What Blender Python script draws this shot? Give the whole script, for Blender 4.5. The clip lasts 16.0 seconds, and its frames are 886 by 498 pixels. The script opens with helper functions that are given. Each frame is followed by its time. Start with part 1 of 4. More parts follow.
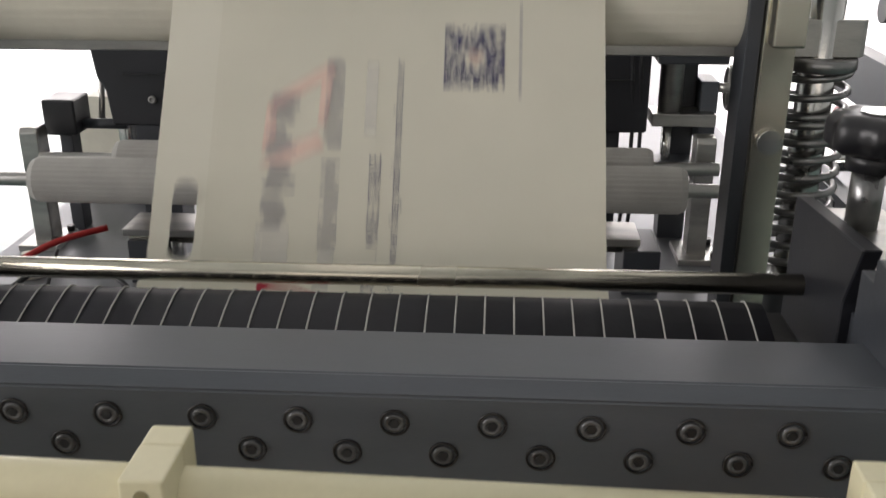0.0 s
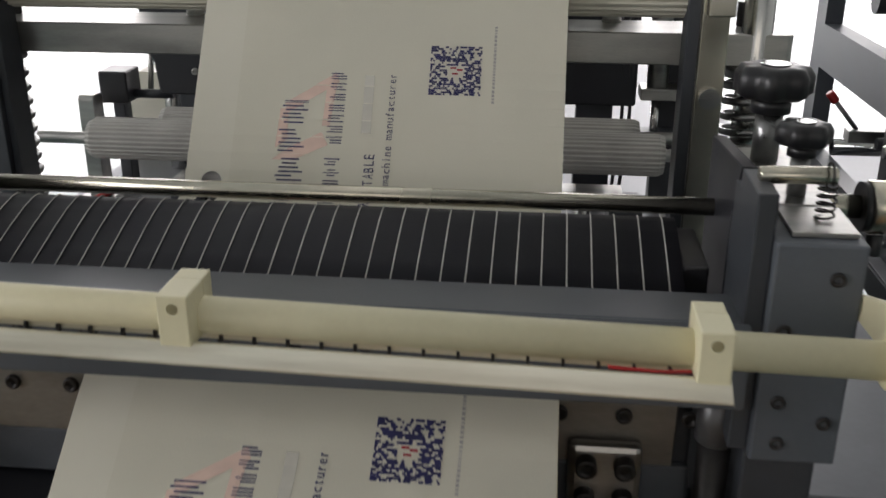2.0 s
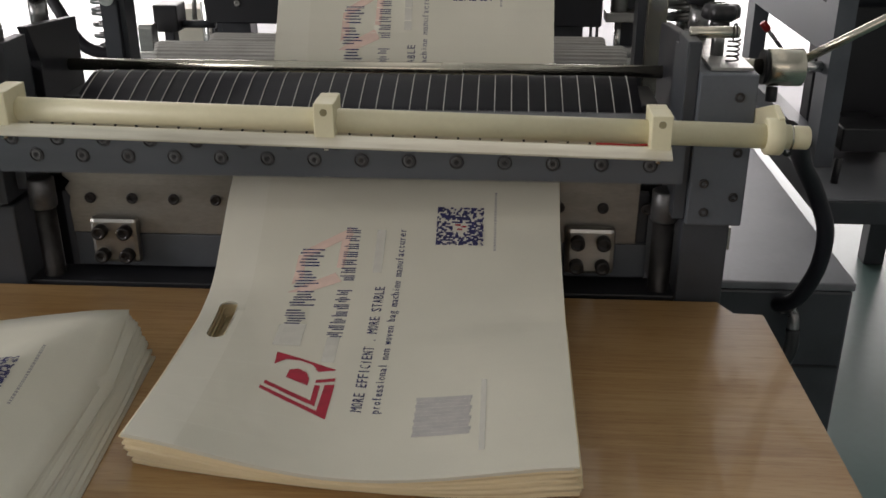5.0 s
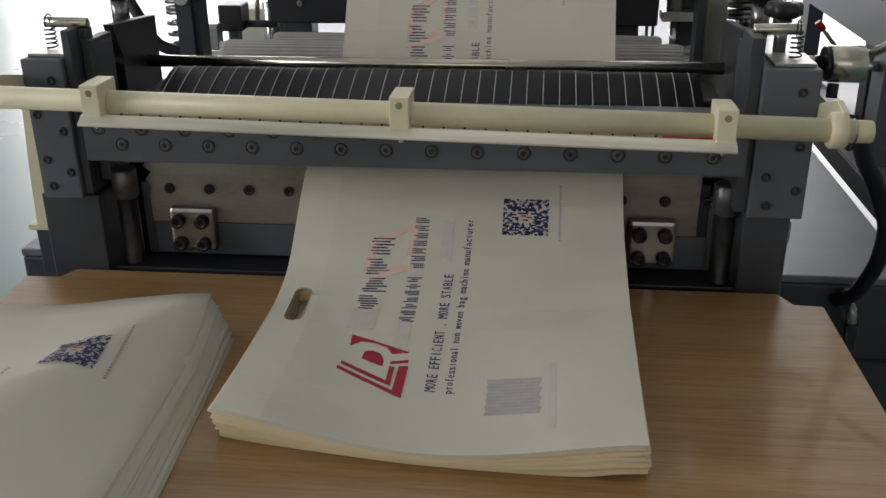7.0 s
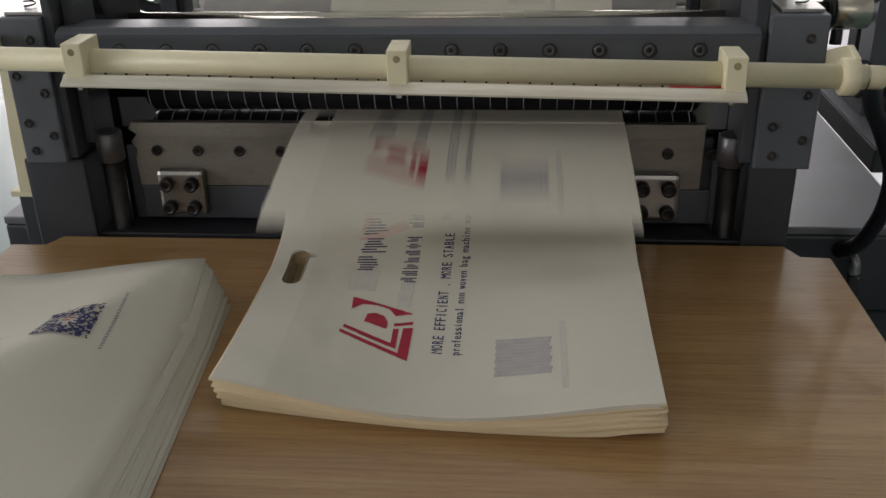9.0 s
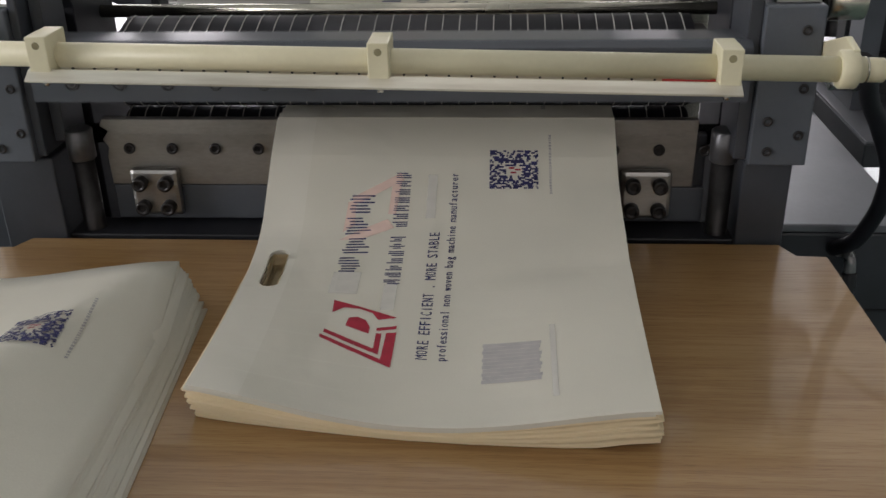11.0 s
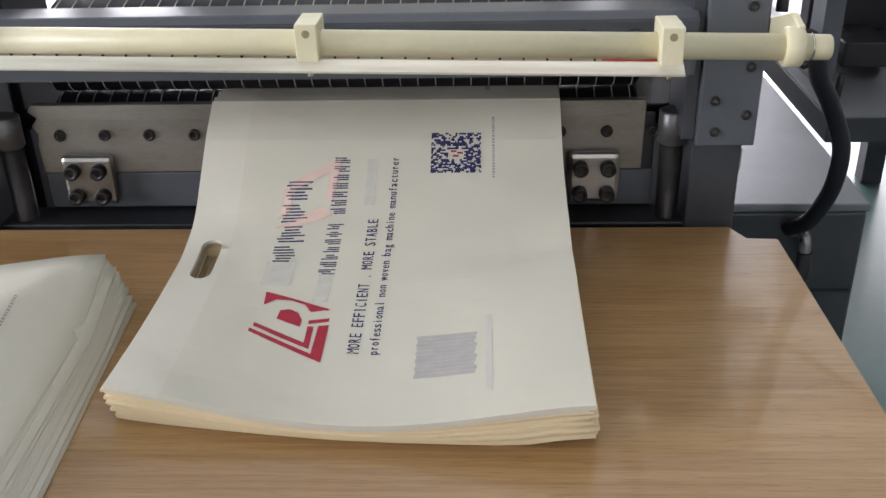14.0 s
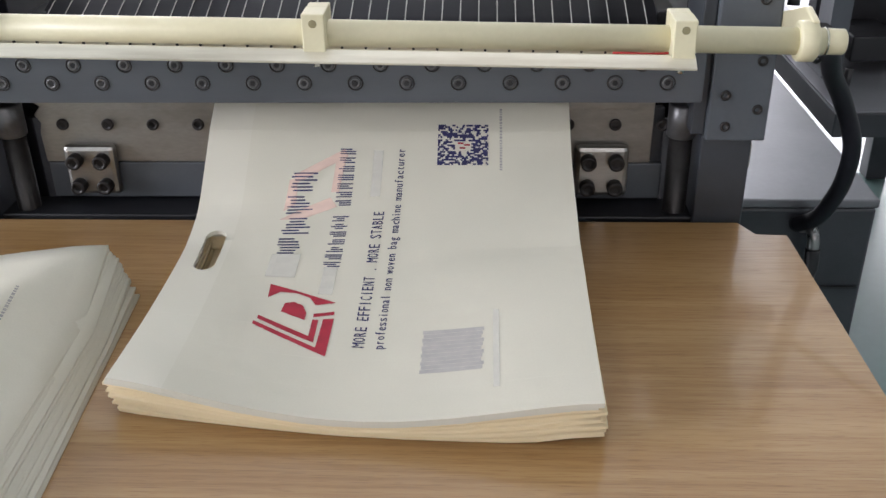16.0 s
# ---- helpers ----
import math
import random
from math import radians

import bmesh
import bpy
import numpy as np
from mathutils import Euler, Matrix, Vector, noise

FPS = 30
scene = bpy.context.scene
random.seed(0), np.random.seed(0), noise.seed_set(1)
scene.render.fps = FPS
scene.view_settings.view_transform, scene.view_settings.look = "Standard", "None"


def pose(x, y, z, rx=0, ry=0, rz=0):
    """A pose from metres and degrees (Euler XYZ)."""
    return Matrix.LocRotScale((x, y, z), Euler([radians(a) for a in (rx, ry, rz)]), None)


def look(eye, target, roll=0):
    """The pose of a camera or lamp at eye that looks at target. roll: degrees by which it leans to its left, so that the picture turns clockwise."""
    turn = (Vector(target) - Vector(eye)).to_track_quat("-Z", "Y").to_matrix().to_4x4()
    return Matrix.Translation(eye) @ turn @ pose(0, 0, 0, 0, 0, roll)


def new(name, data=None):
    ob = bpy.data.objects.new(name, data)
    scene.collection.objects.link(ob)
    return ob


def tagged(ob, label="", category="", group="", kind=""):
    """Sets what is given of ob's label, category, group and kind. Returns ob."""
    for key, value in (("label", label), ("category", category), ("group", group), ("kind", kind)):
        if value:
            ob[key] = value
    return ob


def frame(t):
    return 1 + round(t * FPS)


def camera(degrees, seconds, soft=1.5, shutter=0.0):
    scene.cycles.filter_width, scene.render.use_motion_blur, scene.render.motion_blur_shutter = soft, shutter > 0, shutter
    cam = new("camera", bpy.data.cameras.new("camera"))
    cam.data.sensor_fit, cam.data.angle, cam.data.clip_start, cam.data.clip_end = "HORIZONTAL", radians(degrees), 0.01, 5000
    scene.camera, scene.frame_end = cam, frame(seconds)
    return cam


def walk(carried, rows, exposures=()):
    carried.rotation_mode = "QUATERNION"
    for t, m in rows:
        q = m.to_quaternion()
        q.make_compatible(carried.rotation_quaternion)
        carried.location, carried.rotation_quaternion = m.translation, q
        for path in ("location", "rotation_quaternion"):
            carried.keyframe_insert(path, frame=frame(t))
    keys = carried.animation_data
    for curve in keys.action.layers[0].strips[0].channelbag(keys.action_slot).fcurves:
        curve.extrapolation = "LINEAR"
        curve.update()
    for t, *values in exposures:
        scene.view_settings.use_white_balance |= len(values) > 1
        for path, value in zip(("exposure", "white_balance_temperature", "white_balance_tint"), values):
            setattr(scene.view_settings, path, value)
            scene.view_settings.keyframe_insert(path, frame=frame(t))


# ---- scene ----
cam = camera(49.0, 16.0, shutter=0.6)
PATH = [
    (0, (0.149, 0.088, 1.249), (0.04, 1.943, 0.51), -0.0),
    (0.5, (0.142, 0.053, 1.245), (0.039, 1.901, 0.486), 0.0),
    (1, (0.141, 0.03, 1.242), (0.038, 1.88, 0.489), 0.0),
    (1.5, (0.176, -0.011, 1.244), (0.023, 1.842, 0.509), -0.3),
    (2, (0.218, -0.083, 1.246), (0.022, 1.765, 0.509), 0.1),
    (2.5, (0.243, -0.152, 1.241), (0.009, 1.686, 0.488), 0.0),
    (3, (0.235, -0.206, 1.237), (0.006, 1.622, 0.458), -0.1),
    (3.5, (0.204, -0.302, 1.238), (0.064, 1.533, 0.456), 0.3),
    (4, (0.19, -0.392, 1.25), (0.078, 1.447, 0.473), 0.0),
    (6.5, (0.148, -0.499, 1.243), (0.002, 1.313, 0.409), -0.8),
    (7, (0.145, -0.51, 1.25), (-0.054, 1.315, 0.456), -0.6),
    (7.5, (0.135, -0.507, 1.245), (-0.031, 1.315, 0.438), -0.4),
    (8, (0.122, -0.502, 1.24), (-0.04, 1.307, 0.401), -1.1),
    (10.5, (0.119, -0.458, 1.232), (-0.029, 1.333, 0.355), -1.4),
    (11, (0.118, -0.449, 1.225), (-0.008, 1.344, 0.347), -1.2),
    (11.5, (0.12, -0.438, 1.227), (0.02, 1.357, 0.352), -0.9),
    (12, (0.123, -0.431, 1.229), (0.049, 1.365, 0.351), -0.8),
    (12.5, (0.127, -0.431, 1.223), (0.084, 1.361, 0.337), -0.6),
    (13, (0.142, -0.425, 1.222), (0.107, 1.355, 0.311), -0.7),
    (13.5, (0.156, -0.418, 1.225), (0.089, 1.357, 0.305), -1.2),
    (14, (0.158, -0.414, 1.221), (0.07, 1.358, 0.298), -1.5),
    (14.5, (0.157, -0.412, 1.22), (0.067, 1.356, 0.291), -1.4),
    (15, (0.155, -0.41, 1.219), (0.066, 1.357, 0.288), -1.2),
    (15.5, (0.153, -0.408, 1.22), (0.065, 1.357, 0.282), -1.1),
    (16, (0.152, -0.404, 1.219), (0.063, 1.359, 0.279), -1.0),
]
walk(cam, [(t, look(eye, target, roll)) for t, eye, target, roll in PATH],
     exposures=[(0, -0.7, 7050, 20), (0.5, -0.76, 7050, 20), (1.5, -0.89, 6850, 18), (2, -1.03, 6850, 18), (3, -1.25, 7350, 20), (3.5, -1.26, 7400, 20), (4.2, -1.1, 7300, 20), (6.5, -0.98, 6750, 19), (7, -1.16, 6750, 17), (7.5, -1.29, 7150, 20), (8, -1.24, 7000, 20), (10.5, -1.09, 6850, 21), (11.5, -0.74, 6700, 21), (12, -0.68, 6650, 21), (12.5, -0.65, 6600, 21), (13.2, -0.36, 6550, 21), (15, -0.1, 6450, 21), (16, -0.07, 6450, 21)])

# ---------------------------------------------------------------- world and light
world = bpy.data.worlds.new("world")
scene.world = world
world.use_nodes = True
wn = world.node_tree.nodes
sky = wn.new("ShaderNodeTexSky")
sky.sky_type, sky.sun_disc = "NISHITA", False
sky.sun_elevation, sky.sun_rotation = radians(40), radians(160)
world.node_tree.links.new(sky.outputs[0], wn["Background"].inputs[0])
wn["Background"].inputs[1].default_value = 0.1


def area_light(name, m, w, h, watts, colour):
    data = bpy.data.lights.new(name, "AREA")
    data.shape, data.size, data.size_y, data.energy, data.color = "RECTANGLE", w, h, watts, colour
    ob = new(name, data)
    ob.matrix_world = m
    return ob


# Area lamp added for daylight from behind; no gate is modelled.
area_light("rear_daylight", look((-0.5, 11.9, 2.6), (-0.5, 0, 2.4)), 13.0, 4.6, 2300, (0.95, 0.98, 1.0))
# Fill lamp added overhead; the ceiling has no opening.
area_light("overhead_fill", pose(0.3, 1.5, 5.9), 2.0, 9.0, 30, (1.0, 0.97, 0.92))
area_light("daylight_side_window", look((-6.9, -1.0, 2.4), (0, 0, 1.0)), 6.0, 2.4, 900, (0.93, 0.98, 1.0))
# Warm fill added behind the camera; no source is seen there.
area_light("front_fill_lamp", look((0.4, -6.85, 2.6), (0.2, 0, 0.9)), 5.0, 2.6, 70, (1.0, 0.94, 0.84))


# ---------------------------------------------------------------- materials
def material(name, colour, rough=0.5, metal=0.0, vary=0.12, scale=12.0, bump=0.15, fine=220.0, stretch=(1, 1, 1), second=None, coat=0.0, specular=0.5, coords="Object"):
    m = bpy.data.materials.new(name)
    m.use_nodes = True
    n, l = m.node_tree.nodes, m.node_tree.links
    b = n["Principled BSDF"]
    b.inputs["Roughness"].default_value, b.inputs["Metallic"].default_value = rough, metal
    b.inputs["Coat Weight"].default_value = coat
    b.inputs["Specular IOR Level"].default_value = specular
    co, mp = n.new("ShaderNodeTexCoord"), n.new("ShaderNodeMapping")
    mp.inputs["Scale"].default_value = stretch
    l.new(co.outputs[coords], mp.inputs[0])
    big, small = n.new("ShaderNodeTexNoise"), n.new("ShaderNodeTexNoise")
    big.inputs["Scale"].default_value, big.inputs["Detail"].default_value = scale, 5
    small.inputs["Scale"].default_value, small.inputs["Detail"].default_value = fine, 3
    for x in (big, small):
        l.new(mp.outputs[0], x.inputs["Vector"])
    ramp = n.new("ShaderNodeValToRGB")
    dark = second or [c * (1 - 2 * vary) for c in colour]
    ramp.color_ramp.elements[0].color = (*dark, 1)
    ramp.color_ramp.elements[1].color = (*colour, 1)
    ramp.color_ramp.elements[0].position, ramp.color_ramp.elements[1].position = 0.3, 0.62
    l.new(big.outputs[0], ramp.inputs[0])
    mix = n.new("ShaderNodeMix")
    mix.data_type, mix.blend_type = "RGBA", "MULTIPLY"
    mix.inputs["Factor"].default_value = vary
    l.new(ramp.outputs[0], mix.inputs["A"])
    l.new(small.outputs[0], mix.inputs["B"])
    l.new(mix.outputs["Result"], b.inputs["Base Color"])
    add = n.new("ShaderNodeMath")
    add.operation = "MULTIPLY_ADD"
    add.inputs[1].default_value, add.inputs[2].default_value = 0.22, rough - 0.11
    l.new(big.outputs[0], add.inputs[0])
    l.new(add.outputs[0], b.inputs["Roughness"])
    if bump:
        bp = n.new("ShaderNodeBump")
        bp.inputs["Strength"].default_value, bp.inputs["Distance"].default_value = bump, 0.0006
        l.new(small.outputs[0], bp.inputs["Height"])
        l.new(bp.outputs[0], b.inputs["Normal"])
    return m


def wood_material():
    """Lacquered oak veneer: flame figure, long soft grain and short dark pores."""
    m = material("table_laminate", (0.42, 0.262, 0.118), 0.36, 0, 0.10, 1.6, 0.05, 60, (0.8, 5, 1), (0.35, 0.21, 0.088), coat=0.3)
    n, l = m.node_tree.nodes, m.node_tree.links
    b = n["Principled BSDF"]

    def layer(stretch, scale, detail, distortion, low, high, dark, amount):
        mp, tex, ramp, mix = n.new("ShaderNodeMapping"), n.new("ShaderNodeTexNoise"), n.new("ShaderNodeValToRGB"), n.new("ShaderNodeMix")
        mp.inputs["Scale"].default_value = stretch
        tex.inputs["Scale"].default_value, tex.inputs["Detail"].default_value, tex.inputs["Distortion"].default_value = scale, detail, distortion
        ramp.color_ramp.elements[0].color, ramp.color_ramp.elements[1].color = (*dark, 1), (1, 1, 1, 1)
        ramp.color_ramp.elements[0].position, ramp.color_ramp.elements[1].position = low, high
        mix.data_type, mix.blend_type = "RGBA", "MULTIPLY"
        mix.inputs["Factor"].default_value = amount
        l.new(n["Texture Coordinate"].outputs["Object"], mp.inputs[0])
        l.new(mp.outputs[0], tex.inputs["Vector"])
        l.new(tex.outputs[0], ramp.inputs[0])
        l.new(b.inputs["Base Color"].links[0].from_socket, mix.inputs["A"])
        l.new(ramp.outputs[0], mix.inputs["B"])
        l.new(mix.outputs["Result"], b.inputs["Base Color"])

    layer((1.0, 12, 1), 3.0, 4, 0.5, 0.36, 0.60, (0.80, 0.71, 0.60), 0.75)
    layer((2.2, 60, 1), 4.0, 5, 0.3, 0.38, 0.56, (0.80, 0.72, 0.62), 0.7)
    layer((10, 240, 1), 4.0, 2, 0.0, 0.36, 0.44, (0.66, 0.56, 0.45), 0.55)
    return m


def fabric_material(name, colour, second, coords="Object"):
    m = material(name, colour, 0.85, 0, 0.06, 7.0, 0.35, 600, (1, 1, 1), second, specular=0.15, coords=coords)
    b = m.node_tree.nodes["Principled BSDF"]
    b.inputs["Subsurface Weight"].default_value = 0.0
    b.inputs["Sheen Weight"].default_value = 0.1
    # thin cloth lets some light through, and is softly creased
    n, l = m.node_tree.nodes, m.node_tree.links
    thin, blend = n.new("ShaderNodeBsdfTranslucent"), n.new("ShaderNodeMixShader")
    l.new(b.inputs["Base Color"].links[0].from_socket, thin.inputs["Color"])
    blend.inputs[0].default_value = 0.32
    crease, soft = n.new("ShaderNodeTexNoise"), n.new("ShaderNodeBump")
    crease.inputs["Scale"].default_value, crease.inputs["Detail"].default_value, crease.inputs["Distortion"].default_value = 9.0, 2.0, 0.6
    l.new(n["Mapping"].outputs[0], crease.inputs["Vector"])
    soft.inputs["Strength"].default_value, soft.inputs["Distance"].default_value = 0.7, 0.008
    l.new(crease.outputs[0], soft.inputs["Height"])
    l.new(b.inputs["Normal"].links[0].from_socket, soft.inputs["Normal"])
    l.new(soft.outputs[0], b.inputs["Normal"])
    l.new(b.outputs[0], blend.inputs[1])
    l.new(thin.outputs[0], blend.inputs[2])
    l.new(blend.outputs[0], n["Material Output"].inputs[0])
    return m


WOOD = wood_material()
FABRIC = fabric_material("nonwoven_fabric", (0.82, 0.79, 0.68), (0.77, 0.745, 0.64))
WEB_FABRIC = fabric_material("nonwoven_web_fabric", (0.82, 0.79, 0.68), (0.77, 0.745, 0.64), "UV")


def add_hem(m):
    """The folded double hem along the handle side looks paler than the single cloth."""
    n, l = m.node_tree.nodes, m.node_tree.links
    b = n["Principled BSDF"]
    split, test, mix = n.new("ShaderNodeSeparateXYZ"), n.new("ShaderNodeMath"), n.new("ShaderNodeMix")
    l.new(n["Texture Coordinate"].outputs["UV"], split.inputs[0])
    test.operation = "LESS_THAN"
    test.inputs[1].default_value = -0.094
    l.new(split.outputs["X"], test.inputs[0])
    mix.data_type = "RGBA"
    l.new(test.outputs[0], mix.inputs["Factor"])
    l.new(b.inputs["Base Color"].links[0].from_socket, mix.inputs["A"])
    mix.inputs["B"].default_value = (0.825, 0.80, 0.70, 1)
    l.new(mix.outputs["Result"], b.inputs["Base Color"])


add_hem(WEB_FABRIC)
# Warm copy of the cloth: glow through the stack put into its colour.
FABRIC_GLOW = fabric_material("nonwoven_warm_glow", (0.94, 0.81, 0.55), (0.90, 0.76, 0.49))
INK_BLUE = material("blue_ink", (0.035, 0.035, 0.13), 0.8, 0, 0.2, 60, 0.1, 900)
INK_RED = material("red_ink", (0.42, 0.022, 0.045), 0.8, 0, 0.15, 60, 0.1, 900)
INK_GHOST = material("ink_through_fabric", (0.47, 0.45, 0.425), 0.85, 0, 0.12, 90, 0.1, 900, second=(0.37, 0.355, 0.345))
INK_GHOST_FAINT = material("faint_ink_through_fabric", (0.56, 0.54, 0.48), 0.85, 0, 0.05, 60, 0.1, 900)
INK_RED_GHOST = material("red_ink_through_fabric", (0.72, 0.53, 0.45), 0.85, 0, 0.05, 60, 0.1, 900)
PAINT = material("grey_blue_machine_paint", (0.098, 0.110, 0.127), 0.46, 0.0, 0.14, 9, 0.12, 260, second=(0.072, 0.081, 0.094))
PAINT_DARK = material("dark_machine_paint", (0.042, 0.047, 0.056), 0.46, 0, 0.15, 14, 0.15, 240)
BEAM_STEEL = material("blackened_steel", (0.098, 0.108, 0.124), 0.38, 0.25, 0.12, 6, 0.10, 320, (0.6, 4, 4))
WORN_STEEL = material("worn_stained_steel", (0.36, 0.345, 0.32), 0.42, 0.85, 0.25, 5, 0.16, 120, (1, 3, 3), (0.17, 0.16, 0.15))
STEEL = material("brushed_steel", (0.52, 0.51, 0.48), 0.36, 1.0, 0.20, 7, 0.14, 160, (1, 5, 5), (0.30, 0.30, 0.29))
CHROME = material("polished_steel", (0.62, 0.62, 0.60), 0.20, 1.0, 0.06, 10, 0.04, 200)
BRASSY = material("aged_steel", (0.66, 0.62, 0.52), 0.24, 1.0, 0.12, 14, 0.05, 200)
ALU = material("worn_aluminium", (0.86, 0.82, 0.70), 0.33, 0.75, 0.10, 5, 0.08, 260, (1, 10, 10), (0.55, 0.50, 0.40))
CREAM = material("cream_plastic", (0.74, 0.69, 0.48), 0.40, 0, 0.08, 10, 0.08, 220, second=(0.66, 0.60, 0.40))
# Dark yellow: shade inside the blocks' drilled holes put into the colour.
HOLE_SHADE = material("shaded_hole_colour", (0.34, 0.30, 0.17), 0.5, 0.2, 0.2, 60, 0.1, 400)
RUBBER = material("black_rubber", (0.014, 0.014, 0.020), 0.55, 0, 0.2, 20, 0.15, 260, specular=0.3)
STRING = material("white_string", (0.50, 0.49, 0.46), 0.8, 0, 0.15, 60, 0.3, 900)
ROLLER_GREY = material("pale_rubber", (0.42, 0.41, 0.38), 0.55, 0, 0.12, 12, 0.15, 200)
ROLLER_WHITE = material("white_rubber", (0.68, 0.65, 0.55), 0.5, 0, 0.08, 12, 0.1, 200)
BLACK = material("black_plastic", (0.015, 0.015, 0.018), 0.4, 0, 0.2, 20, 0.1, 300)
BOLT = material("black_oxide_bolt", (0.045, 0.042, 0.042), 0.38, 0.6, 0.2, 60, 0.1, 500)
BOLT_WORN = material("worn_bolt_head", (0.15, 0.15, 0.155), 0.36, 0.6, 0.2, 60, 0.1, 500)
SPRING = material("spring_steel", (0.30, 0.30, 0.30), 0.30, 0.9, 0.15, 30, 0.08, 300)
RED = material("red_plastic", (0.45, 0.02, 0.02), 0.4, 0, 0.1, 40, 0.05, 300)
PANEL_BLACK = material("black_motor_housing", (0.012, 0.013, 0.018), 0.5, 0, 0.2, 10, 0.1, 200)
FLOOR = material("green_floor_paint", (0.125, 0.20, 0.19), 0.30, 0, 0.12, 1.2, 0.05, 40, second=(0.10, 0.165, 0.157))
WALL = material("hall_wall_paint", (0.62, 0.63, 0.62), 0.7, 0, 0.06, 0.8, 0.1, 40)
SHEET = material("galvanised_sheet", (0.22, 0.225, 0.245), 0.46, 0.5, 0.12, 6, 0.06, 120, second=(0.165, 0.17, 0.185))


# ---------------------------------------------------------------- mesh helpers
def box(bm, x0, x1, y0, y1, z0, z1, bevel=0.0):
    r = bmesh.ops.create_cube(bm, size=1)
    for v in r["verts"]:
        v.co = Vector((x0 + (v.co.x + 0.5) * (x1 - x0), y0 + (v.co.y + 0.5) * (y1 - y0), z0 + (v.co.z + 0.5) * (z1 - z0)))
    if bevel:
        edges = list({e for v in r["verts"] for e in v.link_edges})
        bmesh.ops.bevel(bm, geom=edges, offset=bevel, segments=2, affect="EDGES", profile=0.5)
    return bm


def one_box(*a):
    return box(bmesh.new(), *a)


def cyl(bm, a, b, r, r2=None, seg=24, chamfer=0.0):
    """A closed cylinder or cone from a to b, with chamfered rims where asked."""
    a, b = Vector(a), Vector(b)
    r2 = r if r2 is None else r2
    way = b - a
    q = way.to_track_quat("Z", "Y").to_matrix()
    rings = [(0, r), (1, r2)]
    if chamfer:
        c = chamfer / way.length
        rings = [(0, r - chamfer), (c, r), (1 - c, r2), (1, r2 - chamfer)]
    loops = []
    for f, rad in rings:
        loops.append([bm.verts.new(a + way * f + q @ Vector((rad * math.cos(k * math.tau / seg), rad * math.sin(k * math.tau / seg), 0))) for k in range(seg)])
    for lo, hi in zip(loops, loops[1:]):
        for k in range(seg):
            bm.faces.new((lo[k], lo[(k + 1) % seg], hi[(k + 1) % seg], hi[k])).smooth = True
    bm.faces.new(loops[0][::-1])
    bm.faces.new(loops[-1])
    return bm


def one_cyl(*a, **k):
    return cyl(bmesh.new(), *a, **k)


def pipe(bm, pts, r, seg=10):
    """A round bar along a line of points."""
    pts = [Vector(p) for p in pts]
    loops = []
    side = None
    for i, p in enumerate(pts):
        d = (pts[min(i + 1, len(pts) - 1)] - pts[max(i - 1, 0)]).normalized()
        if side is None:
            side = d.orthogonal().normalized()
        side = (side - d * side.dot(d)).normalized()
        up = d.cross(side)
        loops.append([bm.verts.new(p + side * r * math.cos(k * math.tau / seg) + up * r * math.sin(k * math.tau / seg)) for k in range(seg)])
    for lo, hi in zip(loops, loops[1:]):
        for k in range(seg):
            bm.faces.new((lo[k], lo[(k + 1) % seg], hi[(k + 1) % seg], hi[k])).smooth = True
    bm.faces.new(loops[0][::-1])
    bm.faces.new(loops[-1])
    return bm


def curve_points(ctrl, n=24):
    """Points of a smooth line through the given ones."""
    c = [Vector(p) for p in ctrl]
    c = [2 * c[0] - c[1], *c, 2 * c[-1] - c[-2]]
    out = []
    for i in range(1, len(c) - 2):
        for k in range(n):
            t = k / n
            out.append(0.5 * (2 * c[i] + (c[i + 1] - c[i - 1]) * t + (2 * c[i - 1] - 5 * c[i] + 4 * c[i + 1] - c[i + 2]) * t * t + (3 * c[i] - c[i - 1] - 3 * c[i + 1] + c[i + 2]) * t ** 3))
    return [*out, c[-2]]


def prism(bm, outline, y0, y1, axes="xz"):
    """An outline drawn in two axes and pushed along the third from y0 to y1."""
    def place(u, v, w):
        return {"xz": (u, w, v), "yz": (w, u, v), "xy": (u, v, w)}[axes]
    a = [bm.verts.new(place(u, v, y0)) for u, v in outline]
    b = [bm.verts.new(place(u, v, y1)) for u, v in outline]
    n = len(a)
    for k in range(n):
        bm.faces.new((a[k], a[(k + 1) % n], b[(k + 1) % n], b[k]))
    bm.faces.new(a[::-1])
    bm.faces.new(b)
    bmesh.ops.recalc_face_normals(bm, faces=bm.faces)
    return bm


def thing(name, at, label, category, group="", kind=""):
    ob = new(name)
    ob.location = at
    ob.empty_display_size = 0.02
    return tagged(ob, label, category, group, kind)


def world_place(ob):
    p = Vector(ob.location)
    while ob.parent:
        ob = ob.parent
        p += Vector(ob.location)
    return p


def part(name, bm, mat, parent, label="", origin=None):
    """One mesh object under a thing or a part; bm is in world coordinates."""
    base = world_place(parent)
    o = Vector(origin) if origin else base.copy()
    bmesh.ops.translate(bm, verts=bm.verts, vec=-o)
    me = bpy.data.meshes.new(name)
    bm.to_mesh(me)
    bm.free()
    me.materials.append(mat)
    ob = new(name, me)
    ob.parent = parent
    ob.location = o - base
    return tagged(ob, label)


def solid(name, bm, mat, label, category="", kind="", group=""):
    """A thing or a piece of the setting that is one mesh."""
    lo = Vector([min(v.co[i] for v in bm.verts) for i in range(3)])
    hi = Vector([max(v.co[i] for v in bm.verts) for i in range(3)])
    o = Vector(((lo.x + hi.x) / 2, (lo.y + hi.y) / 2, lo.z))
    bmesh.ops.translate(bm, verts=bm.verts, vec=-o)
    me = bpy.data.meshes.new(name)
    bm.to_mesh(me)
    bm.free()
    me.materials.append(mat)
    ob = new(name, me)
    ob.location = o
    return tagged(ob, label, category, group, kind)


